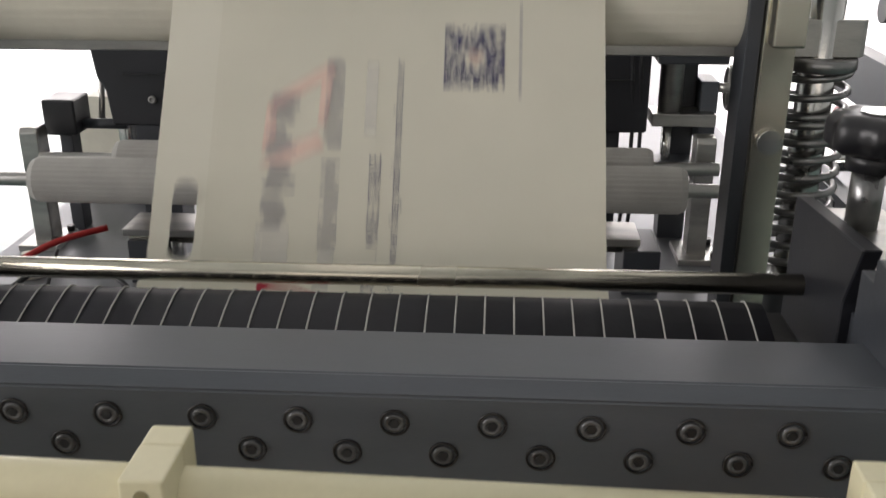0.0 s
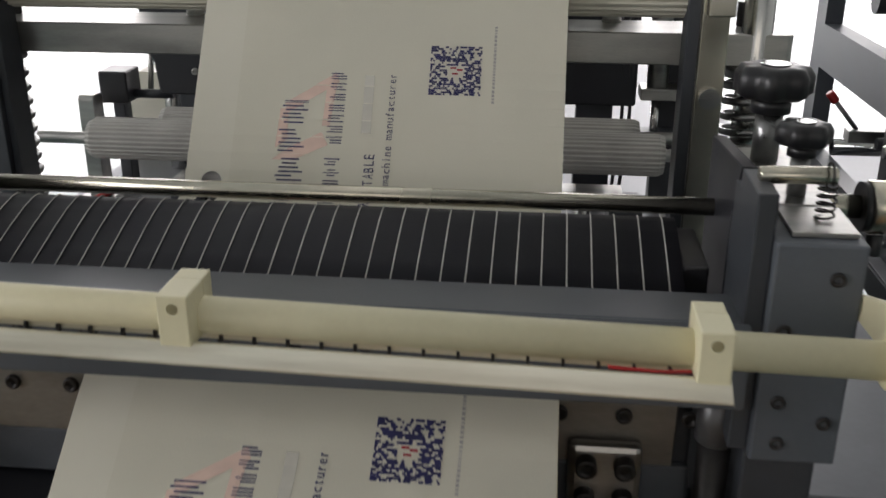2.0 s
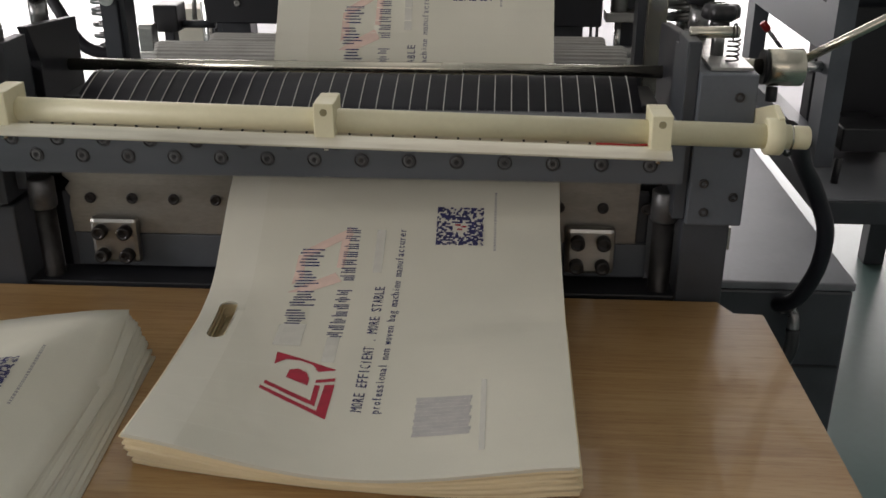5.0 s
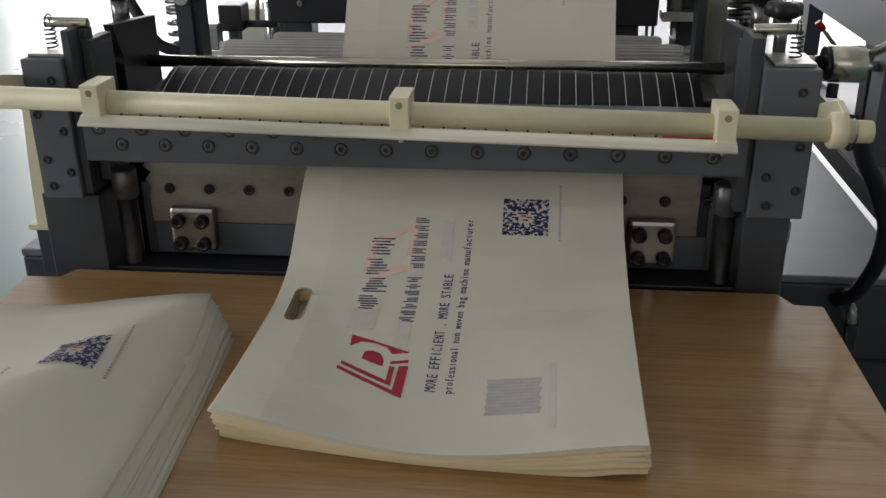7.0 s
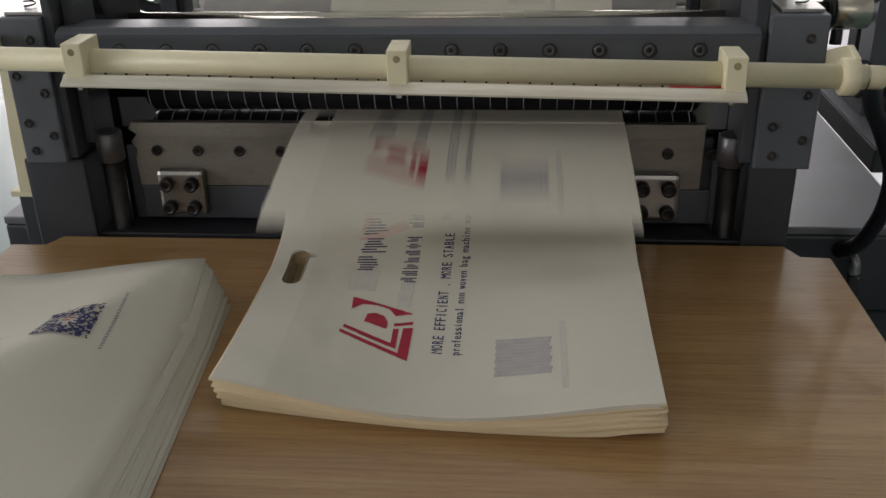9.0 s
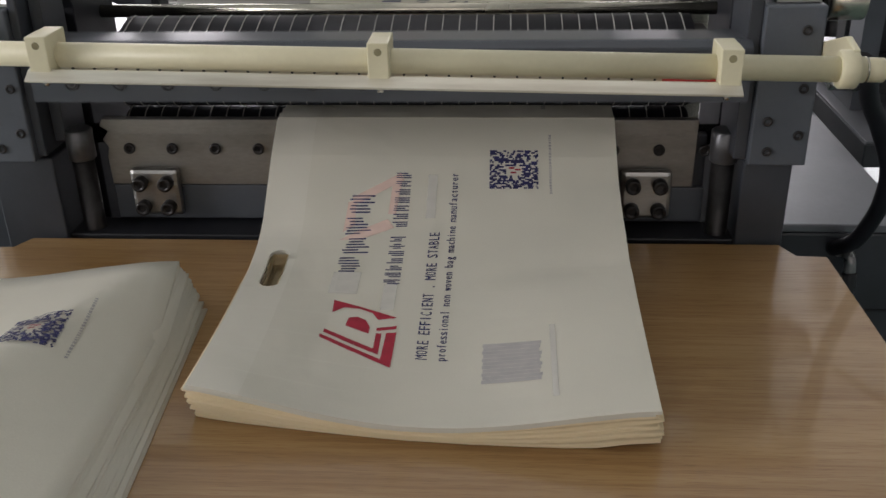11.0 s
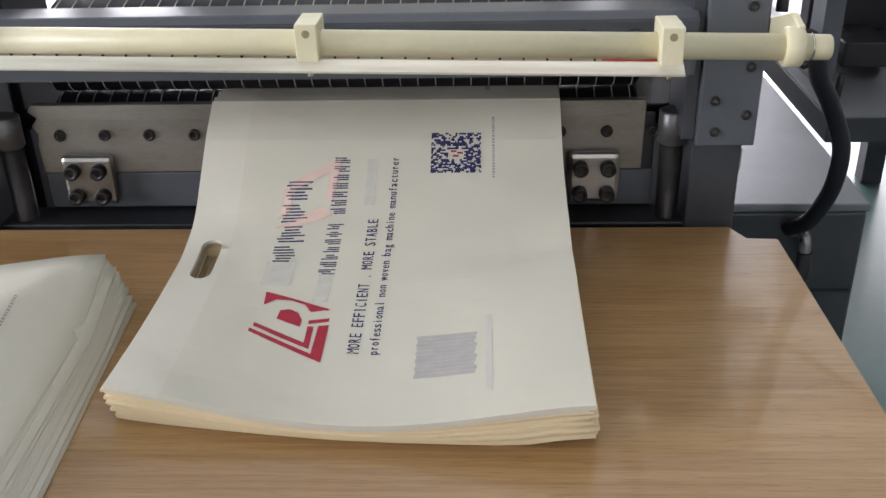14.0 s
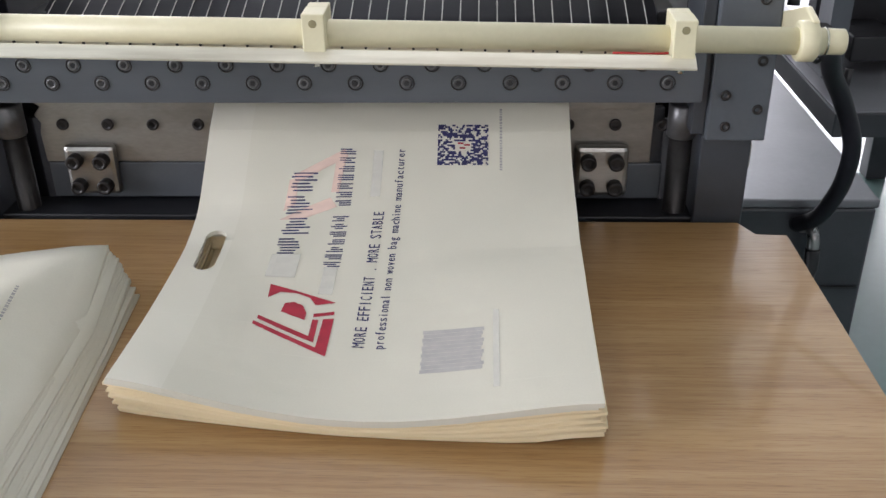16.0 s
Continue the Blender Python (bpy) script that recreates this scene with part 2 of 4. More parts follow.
def socket_screw(bm, x, y, z, r=0.0055, deep=0.004):
    """A socket head seen from the front (towards -y), with its key hole."""
    seg = 16
    rings = [(r, 0.0), (r, -deep + 0.0008), (r - 0.0008, -deep), (r * 0.52, -deep), (r * 0.48, -deep + 0.003)]
    loops = [[bm.verts.new((x + rad * math.cos(k * math.tau / seg), y + d, z + rad * math.sin(k * math.tau / seg))) for k in range(seg)] for rad, d in rings]
    for lo, hi in zip(loops, loops[1:]):
        for k in range(seg):
            bm.faces.new((lo[k], lo[(k + 1) % seg], hi[(k + 1) % seg], hi[k])).smooth = True
    bm.faces.new(loops[-1])
    return bm


# ---------------------------------------------------------------- the hall
solid("ground", one_box(-7, 7, -7, 13, -0.1, 0.0), FLOOR, "green painted concrete factory floor, glossy and worn", kind="structure")
solid("ceiling", one_box(-7.2, 7.2, -7.2, 13.2, 6.0, 6.2), WALL, "pale factory hall ceiling", kind="structure")
solid("wall_south", one_box(-7.2, 7.2, -7.2, -7.0, 0, 6.0), WALL, "pale painted hall wall", kind="structure")
solid("wall_east", one_box(7.0, 7.2, -7.0, 13.0, 0, 6.0), WALL, "pale painted hall wall", kind="structure")
solid("wall_west", one_box(-7.2, -7.0, -7.0, 13.0, 0, 6.0), WALL, "pale painted hall wall", kind="structure")
solid("wall_north", one_box(-7.2, 7.2, 13.0, 13.2, 0, 6.0), WALL, "pale painted hall wall behind the added daylight lamp", kind="structure")



def added_frame(name, place_at, wide, high):
    """A made-up window frame set at a lamp on the solid wall: a ring of bars with mullions, drawn in x and z and then
    placed.
    """
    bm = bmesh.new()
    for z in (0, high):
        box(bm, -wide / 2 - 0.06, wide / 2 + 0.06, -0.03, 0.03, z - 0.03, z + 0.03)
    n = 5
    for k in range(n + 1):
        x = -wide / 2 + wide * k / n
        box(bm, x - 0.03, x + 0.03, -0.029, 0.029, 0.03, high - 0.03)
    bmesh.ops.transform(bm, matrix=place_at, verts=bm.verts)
    solid(name, bm, PAINT, "wide steel bar frame added at an area lamp on the solid wall", kind="structure")


# Unseen frames added at the lamps; neither wall has an opening.
added_frame("added_frame_1", pose(0.4, -6.965, 1.25), 5.2, 2.7)
added_frame("added_frame_2", pose(-6.965, -1.0, 1.15, 0, 0, 90), 6.2, 2.5)

# ---------------------------------------------------------------- delivery table
def build_table():
    t = thing("delivery_table", (0, 0.2, 0), "oak-grained laminate delivery table with notched back corners", "table")
    bm = bmesh.new()
    outline = [(-0.483, -0.17), (0.474, -0.17), (0.466, 0.512), (0.434, 0.514), (0.421, 0.541), (-0.429, 0.541), (-0.441, 0.517), (-0.483, 0.516)]
    prism(bm, outline, 0.722, 0.75, "xy")
    bmesh.ops.bevel(bm, geom=list(bm.edges), offset=0.0015, segments=2, affect="EDGES")
    part("tabletop", bm, WOOD, t)
    for x in (-0.44, 0.42):
        for y in (-0.12, 0.47):
            part("leg", one_box(x - 0.02, x + 0.02, y - 0.02, y + 0.02, 0, 0.7215, 0.003), PAINT_DARK, t)
    part("apron", one_box(-0.40, 0.38, -0.13, -0.11, 0.66, 0.7215, 0.002), PAINT_DARK, t)
    return t


build_table()

# ---------------------------------------------------------------- machine base and frame
def build_base():
    b = thing("machine_base", (0.02, 1.9, 0), "dark grey machine base with a bright steel deck", "machine base")
    part("body", one_box(-0.60, 0.636, 0.705, 3.2, 0.02, 0.688, 0.004), PAINT_DARK, b)
    part("deck_plate", one_box(-0.60, 0.638, 0.705, 3.2, 0.6885, 0.70, 0.002), SHEET, b, "brushed sheet steel deck")
    part("front_seam", one_box(0.30, 0.63, 0.7015, 0.7045, 0.575, 0.578), BLACK, b)
    for x in (-0.5, 0.55):
        for y in (0.8, 3.1):
            part("foot", one_cyl((x, y, 0), (x, y, 0.019), 0.03), BLACK, b)
    return b


build_base()


def build_frame():
    f = thing("front_frame", (0, 0.62, 0.60), "dark blue-grey painted sealing frame bolted to the machine base", "machine frame")
    # lower cross wall with its bright strip
    part("cross_wall", one_box(-0.345, 0.345, 0.604, 0.616, 0.60, 0.856, 0.002), PAINT_DARK, f)
    part("lower_wall", one_box(-0.345, 0.345, 0.596, 0.6035, 0.752, 0.7945, 0.0015), PAINT, f)
    part("sill", one_box(-0.40, 0.40, 0.555, 0.6035, 0.60, 0.749, 0.002), PANEL_BLACK, f, "solid black box behind the table")
    ragged = [(-0.346, 0.8765), (-0.350, 0.868), (-0.341, 0.861), (-0.349, 0.8515), (-0.343, 0.842), (-0.346, 0.83), (-0.345, 0.796), (0.331, 0.796), (0.332, 0.8765)]
    plate = prism(bmesh.new(), ragged, 0.594, 0.6035, "xz")
    bmesh.ops.bevel(plate, geom=list(plate.edges), offset=0.0008, segments=1, affect="EDGES")
    s = part("bright_strip", plate, WORN_STEEL, f, "worn and stained steel plate")
    part("upper_lip", one_box(-0.338, 0.328, 0.5915, 0.5938, 0.8590, 0.8765, 0.0005), WORN_STEEL, s)
    for k in range(14):
        x = -0.318 + 0.0507 * k
        part("screw", socket_screw(bmesh.new(), x, 0.5938, 0.841, 0.0066, 0.0035), BOLT, s)
    for side, x0, x1 in ((1, 0.374, 0.434), (-1, -0.451, -0.402)):
        h = part("slide_housing", one_box(x0, x1, 0.533, 0.60, 0.846, 1.014, 0.002), PAINT, f)
        part("upright", one_box(x0 - 0.012 * (side < 0), x1 - 0.008 if side > 0 else x1 + 0.012, 0.548, 0.64, 0.60, 0.8455, 0.002), PAINT_DARK, f)
        part("rear_upright", one_box(x0, x1, 0.6005, 0.66, 0.60, 0.985, 0.002), PAINT_DARK, f)
        part("guide_rail", one_box(min(x0, x1) - 0.014 if side > 0 else x1, x0 if side > 0 else x1 + 0.010, 0.541, 0.60, 0.85, 1.045, 0.0015), PAINT_DARK, f)
        c = part("guide_column", one_cyl((0.358 * side - (0.009 if side < 0 else 0), 0.575, 0.60), (0.358 * side - (0.009 if side < 0 else 0), 0.575, 0.835), 0.0125), BOLT, f, "dull steel guide column")
        part("collar", one_cyl((0.358 * side - (0.009 if side < 0 else 0), 0.575, 0.835), (0.358 * side - (0.009 if side < 0 else 0), 0.575, 0.872), 0.0155, chamfer=0.002), BOLT_WORN, c)
        for zz, xx in ((0.99, 0.70), (0.93, 0.78), (0.895, 0.25), (0.88, 0.8), (0.862, 0.3), (0.95, 0.2)):
            part("screw", socket_screw(bmesh.new(), x0 + (x1 - x0) * xx, 0.5325, zz, 0.0052, 0.002), BOLT, h)
    for x in (-0.290, 0.277):
        p = part("clamp_plate", one_box(x - 0.029, x + 0.029, 0.580, 0.5935, 0.761, 0.820, 0.0055), STEEL, f, "bright steel clamp plate")
        for dx in (-0.015, 0.015):
            for dz in (-0.016, 0.014):
                part("bolt", socket_screw(bmesh.new(), x + dx, 0.5805, 0.790 + dz, 0.0085, 0.012), BOLT, p)
    return f


build_frame()


# ---------------------------------------------------------------- sealing beam (moves)
def build_beam():
    b = thing("sealing_beam", (0, 0.565, 0.888), "grey steel sealing beam with two rows of socket screws", "sealing beam")
    bm = bmesh.new()
    prism(bm, [(0.530, 0.888), (0.597, 0.884), (0.600, 0.947), (0.541, 0.951), (0.530, 0.944)], -0.388, 0.366, "yz")
    bmesh.ops.bevel(bm, geom=list(bm.edges), offset=0.0012, segments=2, affect="EDGES")
    body = part("bar", bm, BEAM_STEEL, b)
    for k in range(14):
        for row, z in ((0, 0.928), (1, 0.909)):
            x = -0.368 + 0.0517 * k + 0.0259 * row
            # Dark ring and black plug: shade of the unmodelled recesses put into colour.
            ring = bmesh.new()
            pts = [(x + 0.0073 * math.cos(a * math.tau / 20), 0.5296, z + 0.0073 * math.sin(a * math.tau / 20)) for a in range(21)]
            pipe(ring, pts, 0.0008, 6)
            part("counterbore_shade", ring, BOLT, body)
            part("screw", socket_screw(bmesh.new(), x, 0.5298, z, 0.0056, 0.0014), BOLT_WORN, body)
            part("key_socket_shade", one_cyl((x, 0.5298, z), (x, 0.52825, z), 0.0028, seg=6), BLACK, body)
    for x0, x1 in ((-0.394, -0.3885), (0.3665, 0.372)):
        part("end_plate", one_box(x0, x1, 0.545, 0.59, 0.89, 0.94, 0.001), STEEL, b)
    part("knife", one_box(-0.33, 0.32, 0.586, 0.592, 0.8785, 0.8835), STEEL, b, "thin sealing blade")
    return b


BEAM = build_beam()


# ---------------------------------------------------------------- strung rollers and rod
def strung_roller(name, y, z, r, label, tag):
    t = thing(name, (0, y, z - r), label, "roller")
    part("sleeve", one_cyl((-0.334, y, z), (0.328, y, z), r, seg=48, chamfer=0.005), RUBBER, t)
    part("shaft", one_cyl((-0.402, y, z), (0.374, y, z), 0.012), CHROME, t)
    g = thing("guide_strings", (0, y, z), tag, "string")
    for k in range(34):
        x = -0.328 + 0.0196 * k
        pts = [(x, y + (r + 0.0006) * math.cos(a), z + (r + 0.0006) * math.sin(a)) for a in [math.tau * j / 36 for j in range(37)]]
        part("string", pipe(bmesh.new(), pts, 0.0006, 6), STRING, g)
    return t


strung_roller("rubber_roller", 0.645, 0.9040, 0.026, "black rubber feed roller wound with white strings", "thin white guide strings wound round the feed roller")
strung_roller("lower_rubber_roller", 0.652, 0.8395, 0.035, "black rubber counter roller below the web", "thin white guide strings wound round the counter roller")


def build_guide():
    """The arched black guide over the rollers, with strings laid along it."""
    y = 0.672
    t = thing("arched_guide", (0, y, 0.925), "arched black web guide crossed by white strings", "web guide")
    arc = [(0.604, 0.942), (0.628, 0.951), (0.652, 0.9595), (0.675, 0.9665), (0.692, 0.9700), (0.702, 0.9700), (0.710, 0.9660), (0.715, 0.9580), (0.717, 0.9480), (0.717, 0.9360)]
    low = [(0.604, 0.939), (0.676, 0.9630), (0.700, 0.9665), (0.712, 0.9560), (0.7135, 0.9360)]
    bm = bmesh.new()
    prism(bm, arc + low[::-1], -0.334, 0.330, "yz")
    for f in bm.faces:
        f.smooth = len(f.verts) == 4
    part("sheet", bm, RUBBER, t)
    for x in (-0.350, 0.3305):
        part("end_block", one_box(x, x + 0.02, 0.63, 0.72, 0.925, 0.955, 0.002), BLACK, t)
    for k in range(34):
        x = -0.328 + 0.0196 * k
        part("string", pipe(bmesh.new(), [(x, a + 0.0003, b + 0.0005) for a, b in arc], 0.00065, 6), STRING, t)
    return t


build_guide()

solid("steel_rod", one_cyl((-0.385, 0.739, 0.968), (0.376, 0.739, 0.968), 0.0078, seg=28), BRASSY, "polished steel guide rod across the frame", "rod")


# ---------------------------------------------------------------- air tube with blocks and rule
def tube_z(x):
    return 0.982 - 0.0215 * x


def build_tube():
    t = thing("blow_tube", (0, 0.452, 0.965), "cream plastic air tube on three blocks with an aluminium strip", "air tube")
    y = 0.452
    tube = part("tube", one_cyl((-0.53, y, tube_z(-0.53)), (0.448, y, tube_z(0.448)), 0.0120, seg=32), CREAM, t)
    part("end_cap", one_cyl((0.4482, y, tube_z(0.448)), (0.466, y, tube_z(0.466)), 0.0114, seg=32, chamfer=0.0012), CREAM, tube)
    part("groove", one_cyl((0.4475, y, tube_z(0.448)), (0.4495, y, tube_z(0.449)), 0.0121, seg=32), BRASSY, tube)
    part("collar", one_cyl((0.424, y, tube_z(0.424)), (0.441, y, tube_z(0.441)), 0.0180, seg=32, chamfer=0.002), CREAM, tube)
    for x in (-0.322, 0.0, 0.322):
        z = tube_z(x)
        b = part("block", one_box(x - 0.0100, x + 0.0100, 0.4265, 0.455, z - 0.0122, z + 0.0230, 0.0012), CREAM, t)
        part("rear_block", one_box(x - 0.0100, x + 0.0096, 0.4553, 0.472, z - 0.0122, z + 0.0226, 0.0012), CREAM, b)
        # Flat disc painted as the shaded hole; the block is not drilled.
        part("screw_hole", one_cyl((x, 0.4268, z + 0.0145), (x, 0.4262, z + 0.0145), 0.0036, seg=16), HOLE_SHADE, b)
        part("screw", one_cyl((x, 0.434, z - 0.0255), (x, 0.434, z - 0.0200), 0.003, seg=10), CHROME, b)
    def rail(profile):
        """A bar of the given section (y, distance below the tube's axis) along the tube."""
        bm = bmesh.new()
        ends = [[bm.verts.new((x, py, tube_z(x) - down)) for py, down in profile] for x in (-0.335, 0.333)]
        for i in range(len(profile)):
            j = (i + 1) % len(profile)
            bm.faces.new((ends[0][i], ends[0][j], ends[1][j], ends[1][i]))
        bm.faces.new(ends[0])
        bm.faces.new(ends[1][::-1])
        bmesh.ops.recalc_face_normals(bm, faces=bm.faces)
        bmesh.ops.bevel(bm, geom=list(bm.edges), offset=0.0004, segments=1, affect="EDGES")
        return bm

    part("strip", rail([(0.4170, 0.0180), (0.4170, 0.0160), (0.4290, 0.0085), (0.4320, 0.0085), (0.4320, 0.0180)]), ALU, t, "worn aluminium strip")
    # Rib height fitted to the view: it shows pale only from low camera angles.
    part("rib", rail([(0.4485, 0.0150), (0.4485, 0.0110), (0.4520, 0.0110), (0.4520, 0.0150)]), ALU, tube, "pale rib under the tube, shaped to fit the camera's view")
    for k in range(31):
        x = -0.321 + 0.0214 * k
        if min(abs(x - c) for c in (-0.322, 0.0, 0.322)) < 0.011:
            continue
        part("nozzle", one_box(x - 0.0010, x + 0.0010, 0.4462, 0.4484, tube_z(x) - 0.0190, tube_z(x) - 0.0110), BLACK, tube)
    part("red_wire", pipe(bmesh.new(), curve_points([(0.262, 0.4385, tube_z(0.262) - 0.0098), (0.278, 0.4365, tube_z(0.278) - 0.0092), (0.295, 0.4370, tube_z(0.295) - 0.0096), (0.311, 0.4385, tube_z(0.311) - 0.0090)], 8), 0.0012, 8), RED, t, "thin red wire")
    return t


build_tube()

# ---------------------------------------------------------------- background of the machine
def ribbed_roller(name, x0, x1, y, z, r, mat, shaft, label, ribs=26):
    """A fluted roller on a steel shaft; its origin lies on its axis, so that it can turn."""
    t = thing(name, ((x0 + x1) / 2, y, z), label, "roller")
    seg = ribs * 4
    bm = bmesh.new()
    loops = []
    for x, k in ((x0, 0.88), (x0 + 0.008, 1.0), (x1 - 0.008, 1.0), (x1, 0.88)):
        ring = []
        for j in range(seg):
            rad = r * k * (1.0 if j % 4 in (0, 1) else 0.945)
            a = math.tau * j / seg
            ring.append(bm.verts.new((x, y + rad * math.cos(a), z + rad * math.sin(a))))
        loops.append(ring)
    for lo, hi in zip(loops, loops[1:]):
        for j in range(seg):
            bm.faces.new((lo[j], hi[j], hi[(j + 1) % seg], lo[(j + 1) % seg]))
    bm.faces.new(loops[0])
    bm.faces.new(loops[-1][::-1])
    bmesh.ops.recalc_face_normals(bm, faces=bm.faces)
    part("sleeve", bm, mat, t)
    part("shaft", one_cyl((shaft[0], y, z), (shaft[1], y, z), 0.0095), STEEL, t)
    return t


BACK_ROLLER = ribbed_roller("fluted_roller", -0.475, 0.393, 1.31, 0.851, 0.031, ROLLER_GREY, (-0.56, 0.46), "pale grey fluted rubber roller on a steel shaft")
REAR_ROLLER = ribbed_roller("rear_fluted_roller", -0.405, 0.366, 1.425, 0.846, 0.029, ROLLER_GREY, (-0.52, 0.46), "pale grey fluted rubber roller behind another")
TOP_ROLLER = ribbed_roller("upper_fluted_roller", -0.42, 0.374, 0.990, 1.131, 0.037, ROLLER_WHITE, (-0.46, 0.40), "cream fluted rubber roller guiding the printed web")


def roller_stand(x, label):
    t = thing("roller_stand", (x, 1.37, 0.70), label, "bearing stand", "roller stands")
    bm = bmesh.new()
    prism(bm, [(1.445, 0.70), (1.48, 0.70), (1.48, 0.878), (1.475, 0.885), (1.450, 0.885), (1.445, 0.878)], x - 0.014, x + 0.014, "yz")
    bmesh.ops.bevel(bm, geom=list(bm.edges), offset=0.0015, segments=1, affect="EDGES")
    part("plate", bm, STEEL, t)
    part("foot", one_box(x - 0.030, x + 0.030, 1.42, 1.50, 0.7002, 0.709, 0.001), STEEL, t)
    for y in (1.432, 1.489):
        part("bolt", one_cyl((x + 0.024, y, 0.709), (x + 0.024, y, 0.718), 0.006, seg=12), BOLT, t)
    return t


roller_stand(0.445, "bright steel bearing stand holding two fluted rollers")
roller_stand(-0.545, "bright steel bearing stand holding two fluted rollers")
st = thing("tray_bracket", (0, 1.36, 0.70), "worn steel bracket under the fluted rollers", "bracket")
part("rail", one_box(-0.36, 0.34, 1.30, 1.37, 0.775, 0.785, 0.001), STEEL, st)
part("cross_tube", one_cyl((-0.36, 1.33, 0.765), (0.34, 1.33, 0.765), 0.0095), BRASSY, st)
for x in (-0.30, -0.16, 0.10, 0.28):
    part("pillar", one_cyl((x, 1.335, 0.7005), (x, 1.335, 0.7745), 0.013, chamfer=0.001), CHROME, st)
for x in (-0.36, 0.32):
    part("side_block", one_box(x, x + 0.05, 1.31, 1.40, 0.7005, 0.7645, 0.002), PAINT_DARK, st)


def build_head():
    t = thing("sealing_head", (-0.04, 1.55, 0.70), "black housing of the rear sealing head above the rollers", "machine housing")
    bm = bmesh.new()
    prism(bm, [(-0.455, 1.26), (-0.447, 1.01), (-0.440, 0.955), (-0.430, 0.94), (-0.424, 0.885), (0.362, 0.885), (0.362, 1.26)], 1.47, 1.62, "xz")
    bmesh.ops.bevel(bm, geom=list(bm.edges), offset=0.003, segments=1, affect="EDGES")
    part("housing", bm, PANEL_BLACK, t)
    part("seam", one_box(-0.40, 0.34, 1.466, 1.4698, 0.96, 0.963), BLACK, t)
    for x in (-0.36, -0.1, 0.2):
        part("screw", socket_screw(bmesh.new(), x, 1.4697, 0.925, 0.006, 0.003), STEEL, t)
    for x in (-0.38, 0.30):
        part("post", one_box(x - 0.03, x + 0.03, 1.52, 1.58, 0.7005, 0.8848, 0.002), PAINT_DARK, t)
    return t


build_head()


def build_cylinder_group():
    t = thing("air_cylinder", (0.42, 1.50, 0.70), "steel air cylinder in a clamp with a small hand wheel", "air cylinder")
    part("column", one_box(0.40, 0.44, 1.53, 1.57, 0.7005, 1.20, 0.002), PAINT_DARK, t)
    part("barrel", one_cyl((0.397, 1.50, 0.90), (0.397, 1.50, 1.15), 0.017, chamfer=0.002), STEEL, t)
    part("rod", one_cyl((0.397, 1.50, 0.80), (0.397, 1.50, 0.8998), 0.007), CHROME, t)
    part("clamp", one_box(0.37, 0.462, 1.478, 1.529, 0.893, 0.912, 0.002), STEEL, t)
    part("lower_clamp", one_box(0.375, 0.44, 1.485, 1.529, 0.825, 0.838, 0.002), PAINT, t)
    part("bracket", one_box(0.441, 0.466, 1.50, 1.56, 0.865, 0.955, 0.002), PAINT, t)
    part("top_block", one_box(0.372, 0.47, 1.47, 1.529, 0.985, 1.003, 0.002), PAINT_DARK, t)
    w = part("hand_wheel", pipe(bmesh.new(), [(0.480, 1.50 + 0.024 * math.cos(a * math.tau / 24), 0.947 + 0.030 * math.sin(a * math.tau / 24)) for a in range(25)], 0.004, 8), STEEL, t)
    part("spoke", one_cyl((0.480, 1.50, 0.918), (0.480, 1.50, 0.976), 0.003, seg=10), STEEL, w)
    part("hub", one_cyl((0.4662, 1.50, 0.947), (0.486, 1.50, 0.947), 0.007, seg=14), STEEL, w)
    for dx in (-0.03, -0.018):
        part("hose", pipe(bmesh.new(), curve_points([(0.37 + dx, 1.48, 1.15), (0.365 + dx, 1.47, 1.0), (0.372 + dx, 1.475, 0.87), (0.36 + dx, 1.47, 0.72)], 10), 0.003, 8), BLACK, t)
    return t


build_cylinder_group()


